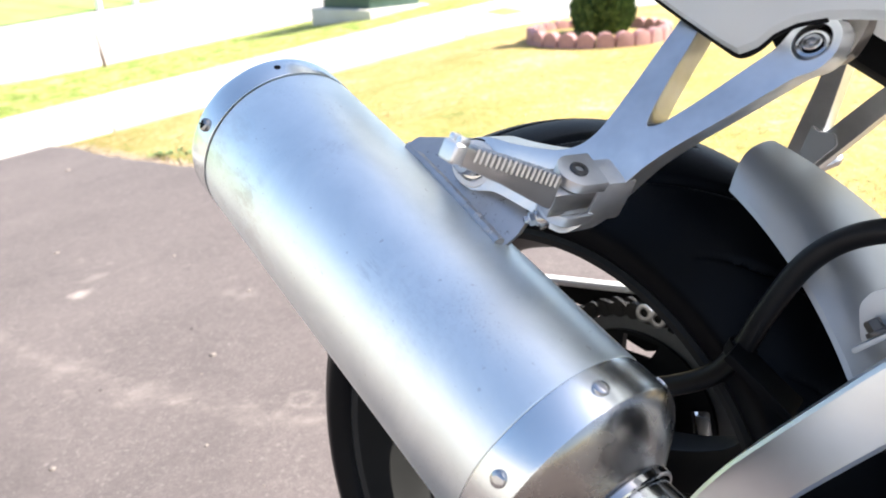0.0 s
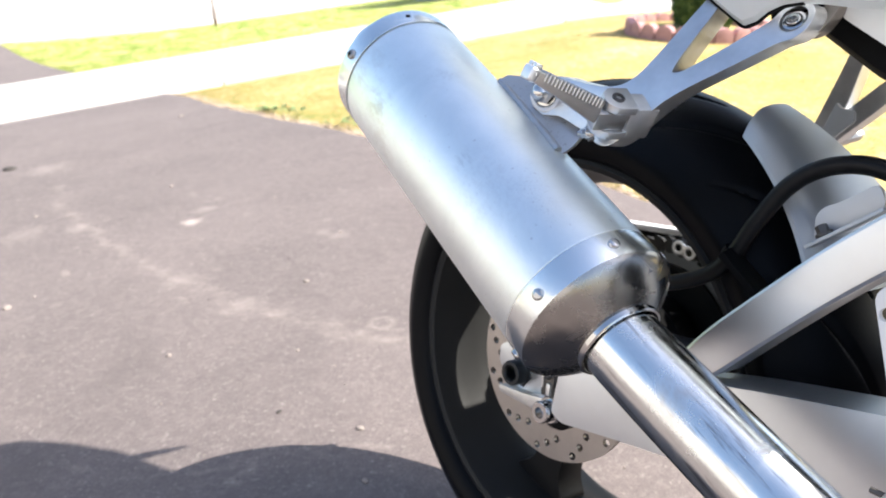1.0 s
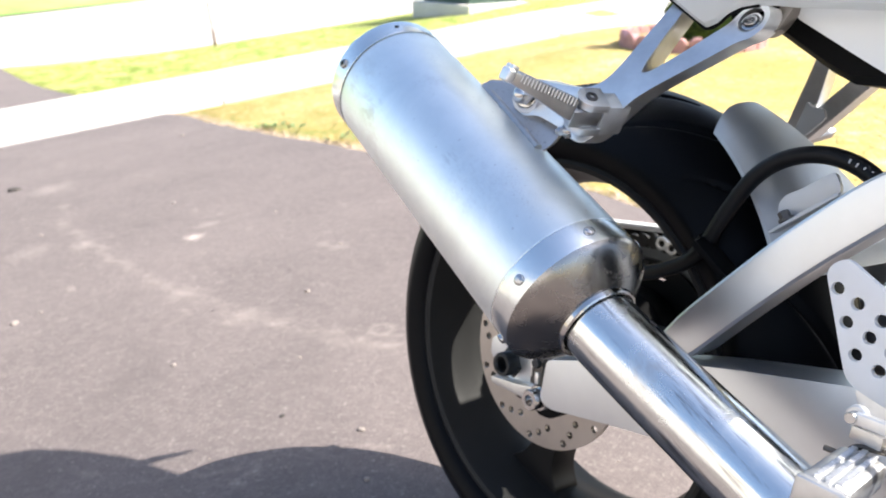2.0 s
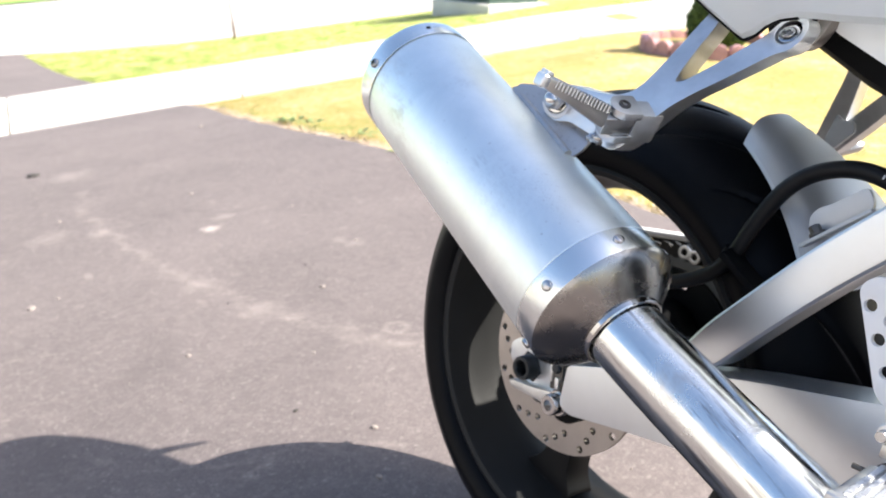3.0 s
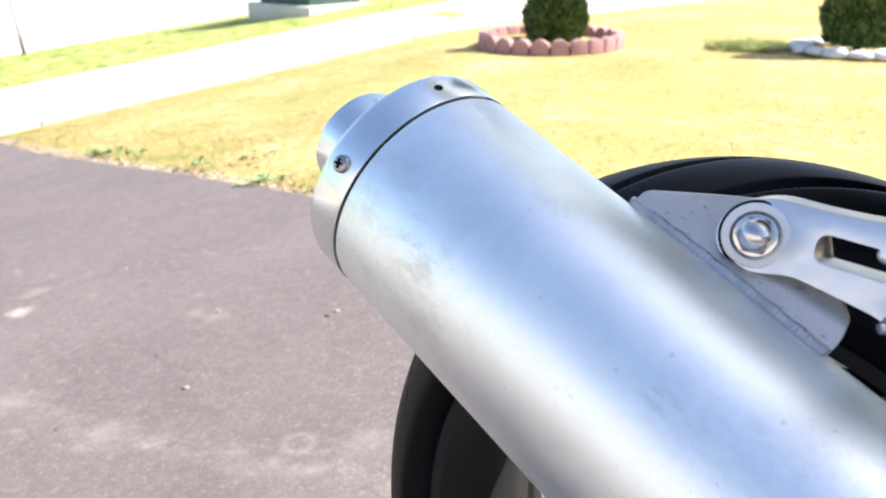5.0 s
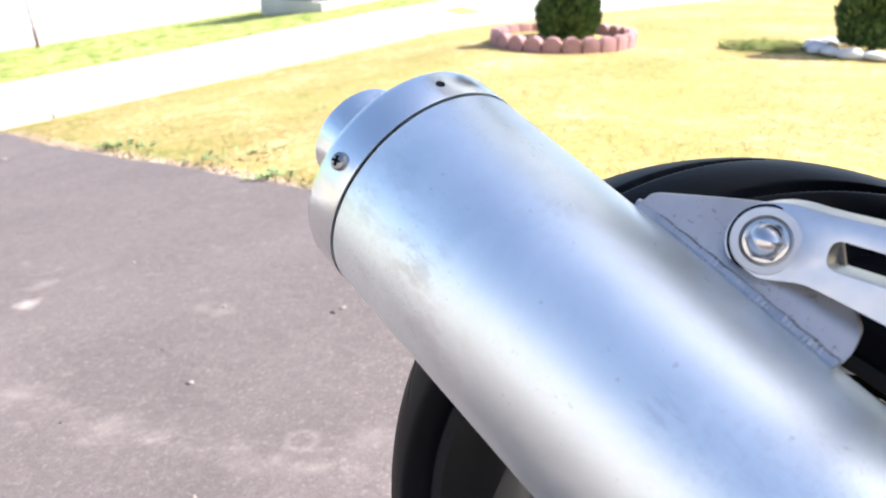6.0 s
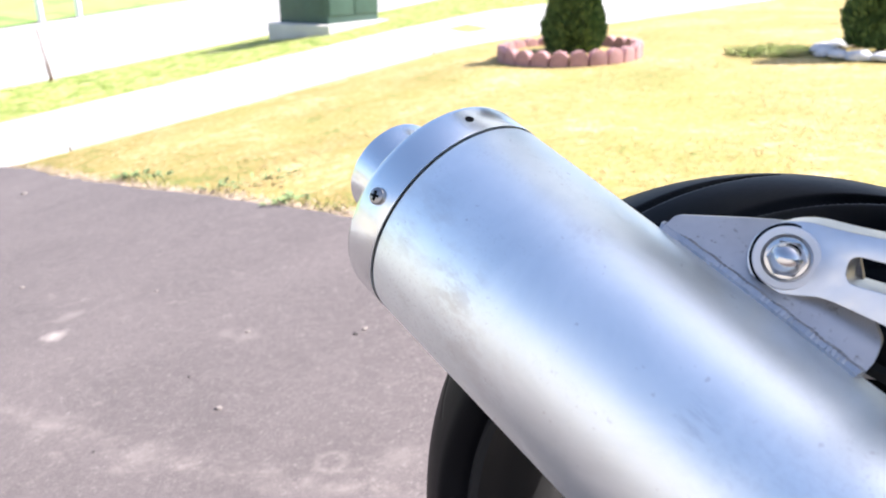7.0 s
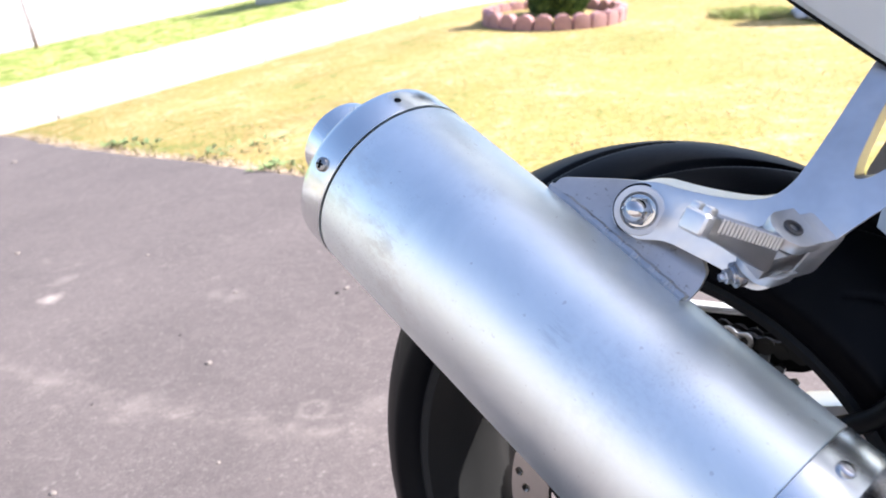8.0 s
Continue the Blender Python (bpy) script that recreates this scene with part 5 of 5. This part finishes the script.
part("return_spring", bm, dirty_steel, rear_set)
bm = bmesh.new()
lathe(bm, [(0, 0), (0.013, 0), (0.013, 0.02), (0.009, 0.025), (0.009, 0.04), (0, 0.042)], (0.408, -0.22, 0.436), (0.2, -1, 0.1), 24)
part("pivot_boss", bm, dirty_steel, rear_set)

# dark machinery ahead of the wheel: shock, engine rear and frame
# the engine is an oversized unseen box, added to keep light out behind it
bm = bmesh.new()
box(bm, (0.42, 0.36, 0.44), Matrix.Translation((0.74, 0, 0.47)), 0.05)
part("engine_light_block", bm, black_plastic, bike, "plain black box for the unseen engine, blocks light from ahead")
bm = bmesh.new()
lathe(bm, [(0.03, 0), (0.03, 0.02)] + [(0.026 + 0.008 * (k % 2), 0.03 + 0.011 * k) for k in range(16)] + [(0.03, 0.22), (0.03, 0.25), (0, 0.25)], (0.42, 0, 0.38), (0.12, 0, 1), 28)
part("rear_shock", bm, black_plastic, bike, "black rear shock absorber")
for s in (-1, 1):
    bm = bmesh.new()
    tube(bm, smooth_path([(0.18, s * 0.085, 0.7), (0.35, s * 0.09, 0.68), (0.55, s * 0.1, 0.65), (0.66, s * 0.11, 0.62)], 4), 0.014, 12)
    part("subframe_tube", bm, black_plastic, bike)


# ---- the garden ----
def tree_shape(height, width, seed):
    """A dense conical cypress: short trunk, many small upright sprays of scale leaves."""
    rng = random.Random(seed)
    root = new("cypress_shrub")
    bm = bmesh.new()
    tube(bm, [Vector((0, 0, -0.04)), Vector((0.005, 0, height * 0.4)), Vector((0, 0.004, height * 0.95))], [0.03, 0.02, 0.004], 10)
    part("trunk", bm, bark, root)
    for k in range(26):
        z = height * (0.08 + 0.8 * k / 26)
        a = k * 2.4
        r = width * 0.5 * (1 - z / height) ** 0.7
        b = bmesh.new()
        tube(b, [Vector((0, 0, z)), Vector((r * 0.5 * math.cos(a), r * 0.5 * math.sin(a), z + 0.05)), Vector((r * 0.85 * math.cos(a), r * 0.85 * math.sin(a), z + 0.14))], [0.008, 0.005, 0.002], 6)
        part("limb", b, bark, root)
    verts, faces = [], []
    n = 15000
    for _ in range(n):
        t = rng.random() ** 1.25
        z = 0.03 + height * t * 0.97
        lump = 1 + 0.16 * noise.noise((math.cos(rng.random() * 0.01) + z * 5, seed, 0))
        a = rng.random() * 2 * math.pi
        env = width * 0.5 * min(1.0, 0.8 + 1.6 * t) * (1 - t) ** 0.52
        env *= lump * (1 + 0.22 * noise.noise((2.2 * math.cos(a), 2.2 * math.sin(a), z * 6 + seed)))
        r = env * (1 - 0.7 * rng.random() ** 2.0)
        p = Vector((r * math.cos(a), r * math.sin(a), z))
        out = Vector((math.cos(a), math.sin(a), 0.9 + rng.random())).normalized()
        side = out.cross(Vector((rng.uniform(-1, 1), rng.uniform(-1, 1), rng.uniform(-1, 1)))).normalized()
        L, w = rng.uniform(0.03, 0.06), rng.uniform(0.008, 0.016)
        i = len(verts)
        verts += [p - side * w * 0.5, p + out * L * 0.5 - side * w, p + out * L, p + out * L * 0.5 + side * w]
        faces.append((i, i + 1, i + 2, i + 3))
    me = bpy.data.meshes.new("crown")
    me.from_pydata(verts, [], faces)
    me.materials.append(leaf_mat)
    crown = new("crown", me)
    crown.parent = root
    crown["kind"] = "stuff"
    return root


def on_ground(x, y, dz=0.0):
    return Matrix.Translation((x, y, gz(x, y) + dz))


shrub = tree_shape(0.8, 0.45, 5)
shrub.matrix_world = on_ground(0.76, 6.22)
tagged(shrub, "small conical green cypress inside a pink scalloped ring", "shrub", "cypress shrubs")
shrub_b = tree_shape(0.9, 0.52, 11)
shrub_b.matrix_world = on_ground(2.72, 5.68)
tagged(shrub_b, "small conical green cypress among pale stones", "shrub", "cypress shrubs")


def edging_ring(cx, cy, rad, count):
    """Scalloped edging blocks in a ring round the shrub."""
    root = new("scalloped_edging")
    root.matrix_world = on_ground(cx, cy)
    w = 2 * math.pi * rad / count
    out = [Vector((-w / 2, -0.06)), Vector((w / 2, -0.06)), Vector((w / 2, 0.035))] + [Vector((w / 2 * math.cos(t), 0.035 + 0.05 * math.sin(t))) for t in (math.pi * i / 10 for i in range(1, 10))] + [Vector((-w / 2, 0.035))]
    bm = plate(out, [], 0.06, 0.008, 2)
    bmesh.ops.recalc_face_normals(bm, faces=bm.faces[:])
    me = bpy.data.meshes.new("block")
    bm.to_mesh(me)
    bm.free()
    me.materials.append(pink_block)
    me.shade_smooth()
    me.set_sharp_from_angle(angle=radians(35))
    for k in range(count):
        a = 2 * math.pi * k / count
        ob = new("block", me)
        ob.parent = root
        x, y = rad * math.cos(a), rad * math.sin(a)
        dz = gz(cx + x, cy + y) - gz(cx, cy)
        ob.matrix_local = Matrix.Translation((x, y, dz)) @ Matrix.Rotation(a + math.pi / 2, 4, "Z") @ Matrix.Rotation(math.pi / 2, 4, "X")
    return tagged(root, "ring of pink scalloped concrete edging blocks on the lawn", "edging")


edging_ring(0.73, 6.22, 0.47, 24)
# mulch inside the ring
bm = bmesh.new()
lathe(bm, [(0, 0.03), (0.2, 0.028), (0.4, 0.02), (0.5, 0.0), (0.5, -0.05)], (0.72, 6.26, gz(0.72, 6.26)), (0, 0, 1), 48)
tagged(finish("mulch", bm, soil), "dry brown mulch inside the edging ring", kind="structure")


def stone(name, at, size, seed, mat, label, group):
    rng = random.Random(seed)
    bm = bmesh.new()
    bmesh.ops.create_icosphere(bm, subdivisions=2, radius=1)
    for v in bm.verts:
        k = 1 + 0.3 * noise.noise(v.co * 1.3 + Vector((seed, 0, 0)))
        v.co = Vector((v.co.x * size[0], v.co.y * size[1], max(v.co.z, -0.5) * size[2])) * k
    bmesh.ops.rotate(bm, cent=(0, 0, 0), matrix=Matrix.Rotation(rng.random() * 6, 3, "Z"), verts=bm.verts[:])
    ob = finish(name, bm, mat, None, "", 60)
    x, y = at
    ob.matrix_world = on_ground(x, y, size[2] * 0.25)
    return tagged(ob, label, "stone", group)


rng = random.Random(4)
for k in range(16):
    a = 2 * math.pi * k / 16
    stone("border_stone", (2.72 + 0.36 * math.cos(a), 5.68 + 0.36 * math.sin(a)), (rng.uniform(0.07, 0.1), rng.uniform(0.06, 0.08), rng.uniform(0.03, 0.042)), 30 + k, white_block, "pale rounded stone bordering the cypress bed", "stones round the bed")


def grass(name, count, sample, height, mat, label, seed):
    """Single blades of grass as one mesh."""
    r = np.random.default_rng(seed)
    xy = sample(r, count)
    n = len(xy)
    z = np.array([gz(x, y) for x, y in xy]) - 0.018
    h = height * r.uniform(0.45, 1.25, n)
    a = r.uniform(0, 2 * np.pi, n)
    lean = r.uniform(0.5, 2.2, n) * h
    la = r.uniform(0, 2 * np.pi, n)
    w = r.uniform(0.002, 0.0045, n)
    base = np.c_[xy, z]
    side = np.c_[np.cos(a) * w, np.sin(a) * w, np.zeros(n)]
    tip = base + np.c_[np.cos(la) * lean, np.sin(la) * lean, h]
    co = np.stack([base - side, base + side, tip], 1).reshape(-1, 3)
    me = bpy.data.meshes.new(name)
    me.vertices.add(3 * n)
    me.vertices.foreach_set("co", co.ravel())
    me.loops.add(3 * n)
    me.loops.foreach_set("vertex_index", np.arange(3 * n, dtype=np.int32))
    me.polygons.add(n)
    me.polygons.foreach_set("loop_start", np.arange(0, 3 * n, 3, dtype=np.int32))
    me.update(calc_edges=True)
    me.validate()
    me.materials.append(mat)
    return tagged(new(name, me), label, kind="stuff")


def lawn_sample(r, count):
    out = []
    while sum(len(o) for o in out) < count:
        u = r.uniform(-6.5, 7.0, count)
        v = edge_bulge(u) + 0.03 + 9.5 * r.random(count) ** 1.7
        p = np.outer(u, DRIVE) + np.outer(v, ACROSS)
        p = p[p @ np.array(OUT) < WALK_NEAR - 0.01]
        d = np.hypot(p[:, 0] - 0.72, p[:, 1] - 6.26)
        p = p[d > 0.55]
        # patchy: thin where the turf is worn, and along the edge
        keep = np.array([noise.noise((x * 1.6, y * 1.6, 2.0)) for x, y in p]) > r.uniform(-0.75, 0.35, len(p))
        out.append(p[keep])
    return np.concatenate(out)[:count]


def verge_sample(r, count):
    n = r.uniform(WALK_FAR + 0.03, KERB - 0.05, count)
    s = r.uniform(0, 1, count) ** 1.5 * 16
    p0 = np.outer(np.ones(count), ACROSS * (EDGE + 0.03))
    k = (n - p0 @ np.array(OUT)) / DRIVE.dot(OUT)
    p0 = p0 + np.outer(k, DRIVE)
    return p0 + np.outer(s, SIDE)


grass("lawn_grass", 260000, lawn_sample, 0.0042, blade_dry, "short dry yellowing lawn grass with green patches", 3)
grass("verge_grass", 60000, verge_sample, 0.034, blade_green, "green and straw-coloured verge grass", 7)


def edge_sample(r, count):
    u = r.uniform(-6.0, 5.6, count)
    v = np.array([drive_edge(x) for x in u]) + np.abs(r.normal(0, 0.045, count))
    p = np.outer(u, DRIVE) + np.outer(v, ACROSS)
    return p[p @ np.array(OUT) < WALK_NEAR]


grass("edge_grass", 20000, edge_sample, 0.014, blade_straw, "ragged dry grass along the edge of the drive", 9)


def leaf_mesh(L, w):
    me = bpy.data.meshes.new("leaf")
    me.from_pydata([(0, 0, 0), (L * 0.3, -w * 0.8, 0.004), (L * 0.6, -w, 0.004), (L, 0, -0.012), (L * 0.6, w, 0.004), (L * 0.3, w * 0.8, 0.004), (L * 0.5, 0, -0.002)], [], [(0, 1, 6), (1, 2, 6), (2, 3, 6), (3, 4, 6), (4, 5, 6), (5, 0, 6)])
    me.materials.append(weed_mat)
    me.shade_smooth()
    return me


LEAVES = [leaf_mesh(0.042, 0.0095), leaf_mesh(0.032, 0.008), leaf_mesh(0.024, 0.006)]


def weed(at, count, spread, seed):
    rng = random.Random(seed)
    root = new("weed_clump")
    root.matrix_world = on_ground(*at, -0.004)
    for _ in range(count):
        a, r = rng.random() * 6.283, spread * rng.random() ** 0.7
        ob = new("leaf", rng.choice(LEAVES))
        ob.parent = root
        x, y = r * math.cos(a), r * math.sin(a) * 0.6
        dz = gz(at[0] + x, at[1] + y) - gz(*at)
        ob.matrix_local = Matrix.Translation((x, y, dz)) @ Matrix.Rotation(a + rng.uniform(-0.6, 0.6), 4, "Z") @ Matrix.Rotation(-rng.uniform(0.3, 1.25), 4, "Y")
    return tagged(root, "clump of broad-leaved green weed at the lawn's edge", "weed", "weeds along the drive")


weed((-1.67, 3.93), 44, 0.085, 1)
weed((-1.5, 3.82), 12, 0.06, 2)
weed((-0.88, 3.44), 26, 0.15, 3)
weed((-0.71, 3.05), 28, 0.085, 4)
weed((-1.1, 3.44), 14, 0.07, 5)


def clump_sample(r, count):
    a, d = r.uniform(0, 2 * np.pi, count), 0.3 * np.sqrt(r.random(count))
    return np.c_[2.1 + d * np.cos(a), 5.95 + 0.8 * d * np.sin(a)]


grass("tall_grass", 2200, clump_sample, 0.05, blade_green, "tuft of taller green grass beside the stone-edged bed", 21)


# ---- grit on the drive ----
GRIT = [(-1.297, 1.463, 0.013), (-1.27, 1.53, 0.006), (-0.7, 1.23, 0.007), (-0.54, 1.6, 0.008), (-0.2, 0.98, 0.007), (-0.15, 0.85, 0.006), (-0.57, 1.94, 0.006), (-1.44, 2.5, 0.009), (-0.28, 1.87, 0.008), (-0.93, 2.3, 0.006), (-1.8, 2.2, 0.008), (-0.42, 1.25, 0.005), (-2.2, 3.9, 0.016)]
for k, (x, y, r) in enumerate(GRIT):
    stone("grit_chip", (x, y), (r, r * 0.8, r * 0.45), 60 + k, pebble_mat, "pale chip of grit on the asphalt", "grit on the drive")
for k, (x, y, r) in enumerate([(-0.36, 1.02, 0.006), (-2.5, 2.9, 0.03), (-0.3, 1.85, 0.007), (0.25, 1.2, 0.008), (-0.65, 1.75, 0.004), (-0.75, 1.5, 0.004)]):
    stone("dark_crumb", (x, y), (r, r * 0.7, r * 0.4), 90 + k, dark_pebble, "dark crumb of dirt on the asphalt", "grit on the drive")
r9 = random.Random(9)
bm = bmesh.new()
for _ in range(520):
    p = DRIVE * r9.uniform(-1.5, 4.5) + ACROSS * r9.uniform(-1.2, EDGE - 0.02)
    s = r9.uniform(0.001, 0.0026)
    t = bmesh.ops.create_icosphere(bm, subdivisions=1, radius=s)
    bmesh.ops.translate(bm, vec=(p.x, p.y, gz(p.x, p.y)), verts=t["verts"])
tagged(finish("fine_grit", bm, pebble_mat), "fine pale grit scattered over the asphalt", kind="stuff")

# ---- by the street ----
def transformer(cx, cy, turn):
    root = new("utility_cabinet")
    root.matrix_world = on_ground(cx, cy) @ Matrix.Rotation(turn, 4, "Z")
    bm = bmesh.new()
    box(bm, (1.3, 1.22, 0.26), Matrix.Translation((0, 0, -0.01)), 0.03)
    part("concrete_pad", bm, concrete, root, "pale concrete pad")
    bm = bmesh.new()
    box(bm, (1.04, 0.96, 1.04), Matrix.Translation((0, 0, 0.63)), 0.015)
    body = part("cabinet_body", bm, green_paint, root, "dark green sheet-metal body")
    bm = bmesh.new()
    box(bm, (1.08, 1.0, 0.05), Matrix.Translation((0, 0, 1.165)), 0.015)
    part("lid", bm, green_paint, root)
    for x in (-0.225, 0.225):
        bm = bmesh.new()
        box(bm, (0.49, 0.02, 0.86), Matrix.Translation((x * 1.13, -0.488, 0.66)), 0.006)
        part("door", bm, green_paint, body)
    bm = bmesh.new()
    box(bm, (0.12, 0.006, 0.09), Matrix.Translation((0.2, -0.501, 0.75)), 0)
    box(bm, (0.05, 0.006, 0.05), Matrix.Translation((-0.15, -0.501, 0.76)), 0)
    part("warning_sticker", bm, print_white, body, "small pale sticker")
    bm = bmesh.new()
    box(bm, (0.03, 0.03, 0.12), Matrix.Translation((0.03, -0.51, 0.66)), 0.006)
    part("latch", bm, dirty_steel, body)
    return tagged(root, "dark green metal utility cabinet on a concrete pad by the street", "utility box")


transformer(-1.98, 12.0, radians(55))


def stake(x, y):
    bm = bmesh.new()
    tube(bm, smooth_path([(0, 0, -0.05), (0.005, 0, 0.06), (-0.005, 0, 0.12), (-0.02, 0.01, 0.24)], 5), [0.03 - 0.012 * i / 15 for i in range(16)], 8)
    ob = finish("marker_stake", bm, rust_wood)
    ob.matrix_world = on_ground(x, y)
    rod = bmesh.new()
    tube(rod, [Vector((-0.015, 0.01, 0.2)), Vector((-0.05, 0.01, 0.46)), Vector((-0.08, 0.01, 0.7))], [0.012, 0.01, 0.008], 8)
    part("rod", rod, rust_wood, ob)
    return tagged(ob, "leaning weathered brown stake on the verge", "stake")


stake(-5.65, 10.9)


def white_post(x, y, h):
    root = new("white_post")
    root.matrix_world = on_ground(x, y)
    bm = bmesh.new()
    box(bm, (0.16, 0.16, h), Matrix.Translation((0, 0, h / 2 - 0.05)), 0.015)
    part("shaft", bm, post_paint, root)
    bm = bmesh.new()
    lathe(bm, [(0.13, 0), (0.13, 0.03), (0.02, 0.12), (0, 0.12)], (0, 0, h - 0.05), (0, 0, 1), 4)
    part("cap", bm, post_paint, root)
    return tagged(root, "white painted square post across the street", "post", "posts across the street")


white_post(-13.3, 28.1, 1.5)
white_post(-13.3, 25.5, 1.5)


def bank_place(i, j):
    return -13.4 - 16 * i, 8 + 52 * j


def bank_height(x):
    return 0.03 + 0.115 * max(0.0, -13.4 - x)


bank = sheet("lawn_far", 24, 40, bank_place, 0.0, far_grass, "green lawn rising across the street")
for v in bank.data.vertices:
    v.co.z += bank_height(v.co.x)
bank.data.update()


def parked_car(x, y, turn):
    """A dark estate car: body shell, glasshouse, wheels."""
    root = new("parked_car")
    root.matrix_world = Matrix.Translation((x, y, gz(x, y) + bank_height(x))) @ Matrix.Rotation(turn, 4, "Z")
    side = round_corners([(-2.35, 0.35), (-2.4, 0.75), (-2.25, 1.0), (-1.9, 1.42), (-0.2, 1.5), (0.55, 1.4), (1.15, 0.98), (2.1, 0.85), (2.35, 0.65), (2.35, 0.35), (1.85, 0.28), (-1.85, 0.28)], 0.12, 4)
    bm = plate(side, [], 1.75, 0.08, 3)
    upright(bm, 0.875)
    body = part("car_body", bm, car_dark, root)
    for s in (-0.885, 0.885):
        g = plate(round_corners([(-1.75, 1.02), (-1.55, 1.36), (-0.2, 1.42), (0.45, 1.34), (0.95, 1.02)], 0.05, 3), [], 0.02, 0)
        upright(g, s + 0.01)
        part("side_window", g, glass_dark, body)
        for wx in (-1.45, 1.45):
            w = bmesh.new()
            lathe(w, [(0.18, -0.1), (0.3, -0.11), (0.34, -0.08), (0.34, 0.08), (0.3, 0.11), (0.18, 0.1)], (wx, s * 0.92, 0.34), (0, 1, 0), 28)
            wheel_ob = part("car_wheel", w, rubber, root)
            w = bmesh.new()
            lathe(w, [(0, -0.09), (0.2, -0.085), (0.2, 0.085), (0, 0.09)], (wx, s * 0.92, 0.34), (0, 1, 0), 20)
            part("wheel_rim", w, silver_paint, wheel_ob)
    return tagged(root, "dark estate car parked across the street", "car")


parked_car(-18.3, 44.0, radians(22))


# ---- plain unseen wall, added so that the silencer reflects its light ----
def reflector_wall(v, u0, u1, height):
    mid = DRIVE * ((u0 + u1) / 2) + ACROSS * (v - 0.15)
    bm = bmesh.new()
    box(bm, (u1 - u0, 0.3, height + 0.8), Matrix.Translation((mid.x, mid.y, gz(mid.x, mid.y) + height / 2 - 0.4)) @ Matrix.Rotation(math.atan2(DRIVE.y, DRIVE.x), 4, "Z"), 0.02)
    tagged(finish("wall_reflector", bm, reflector_pale), "plain pale wall added out of view to brighten the silencer's flank", kind="structure")


reflector_wall(-5.4, -8.0, 5.0, 3.1)
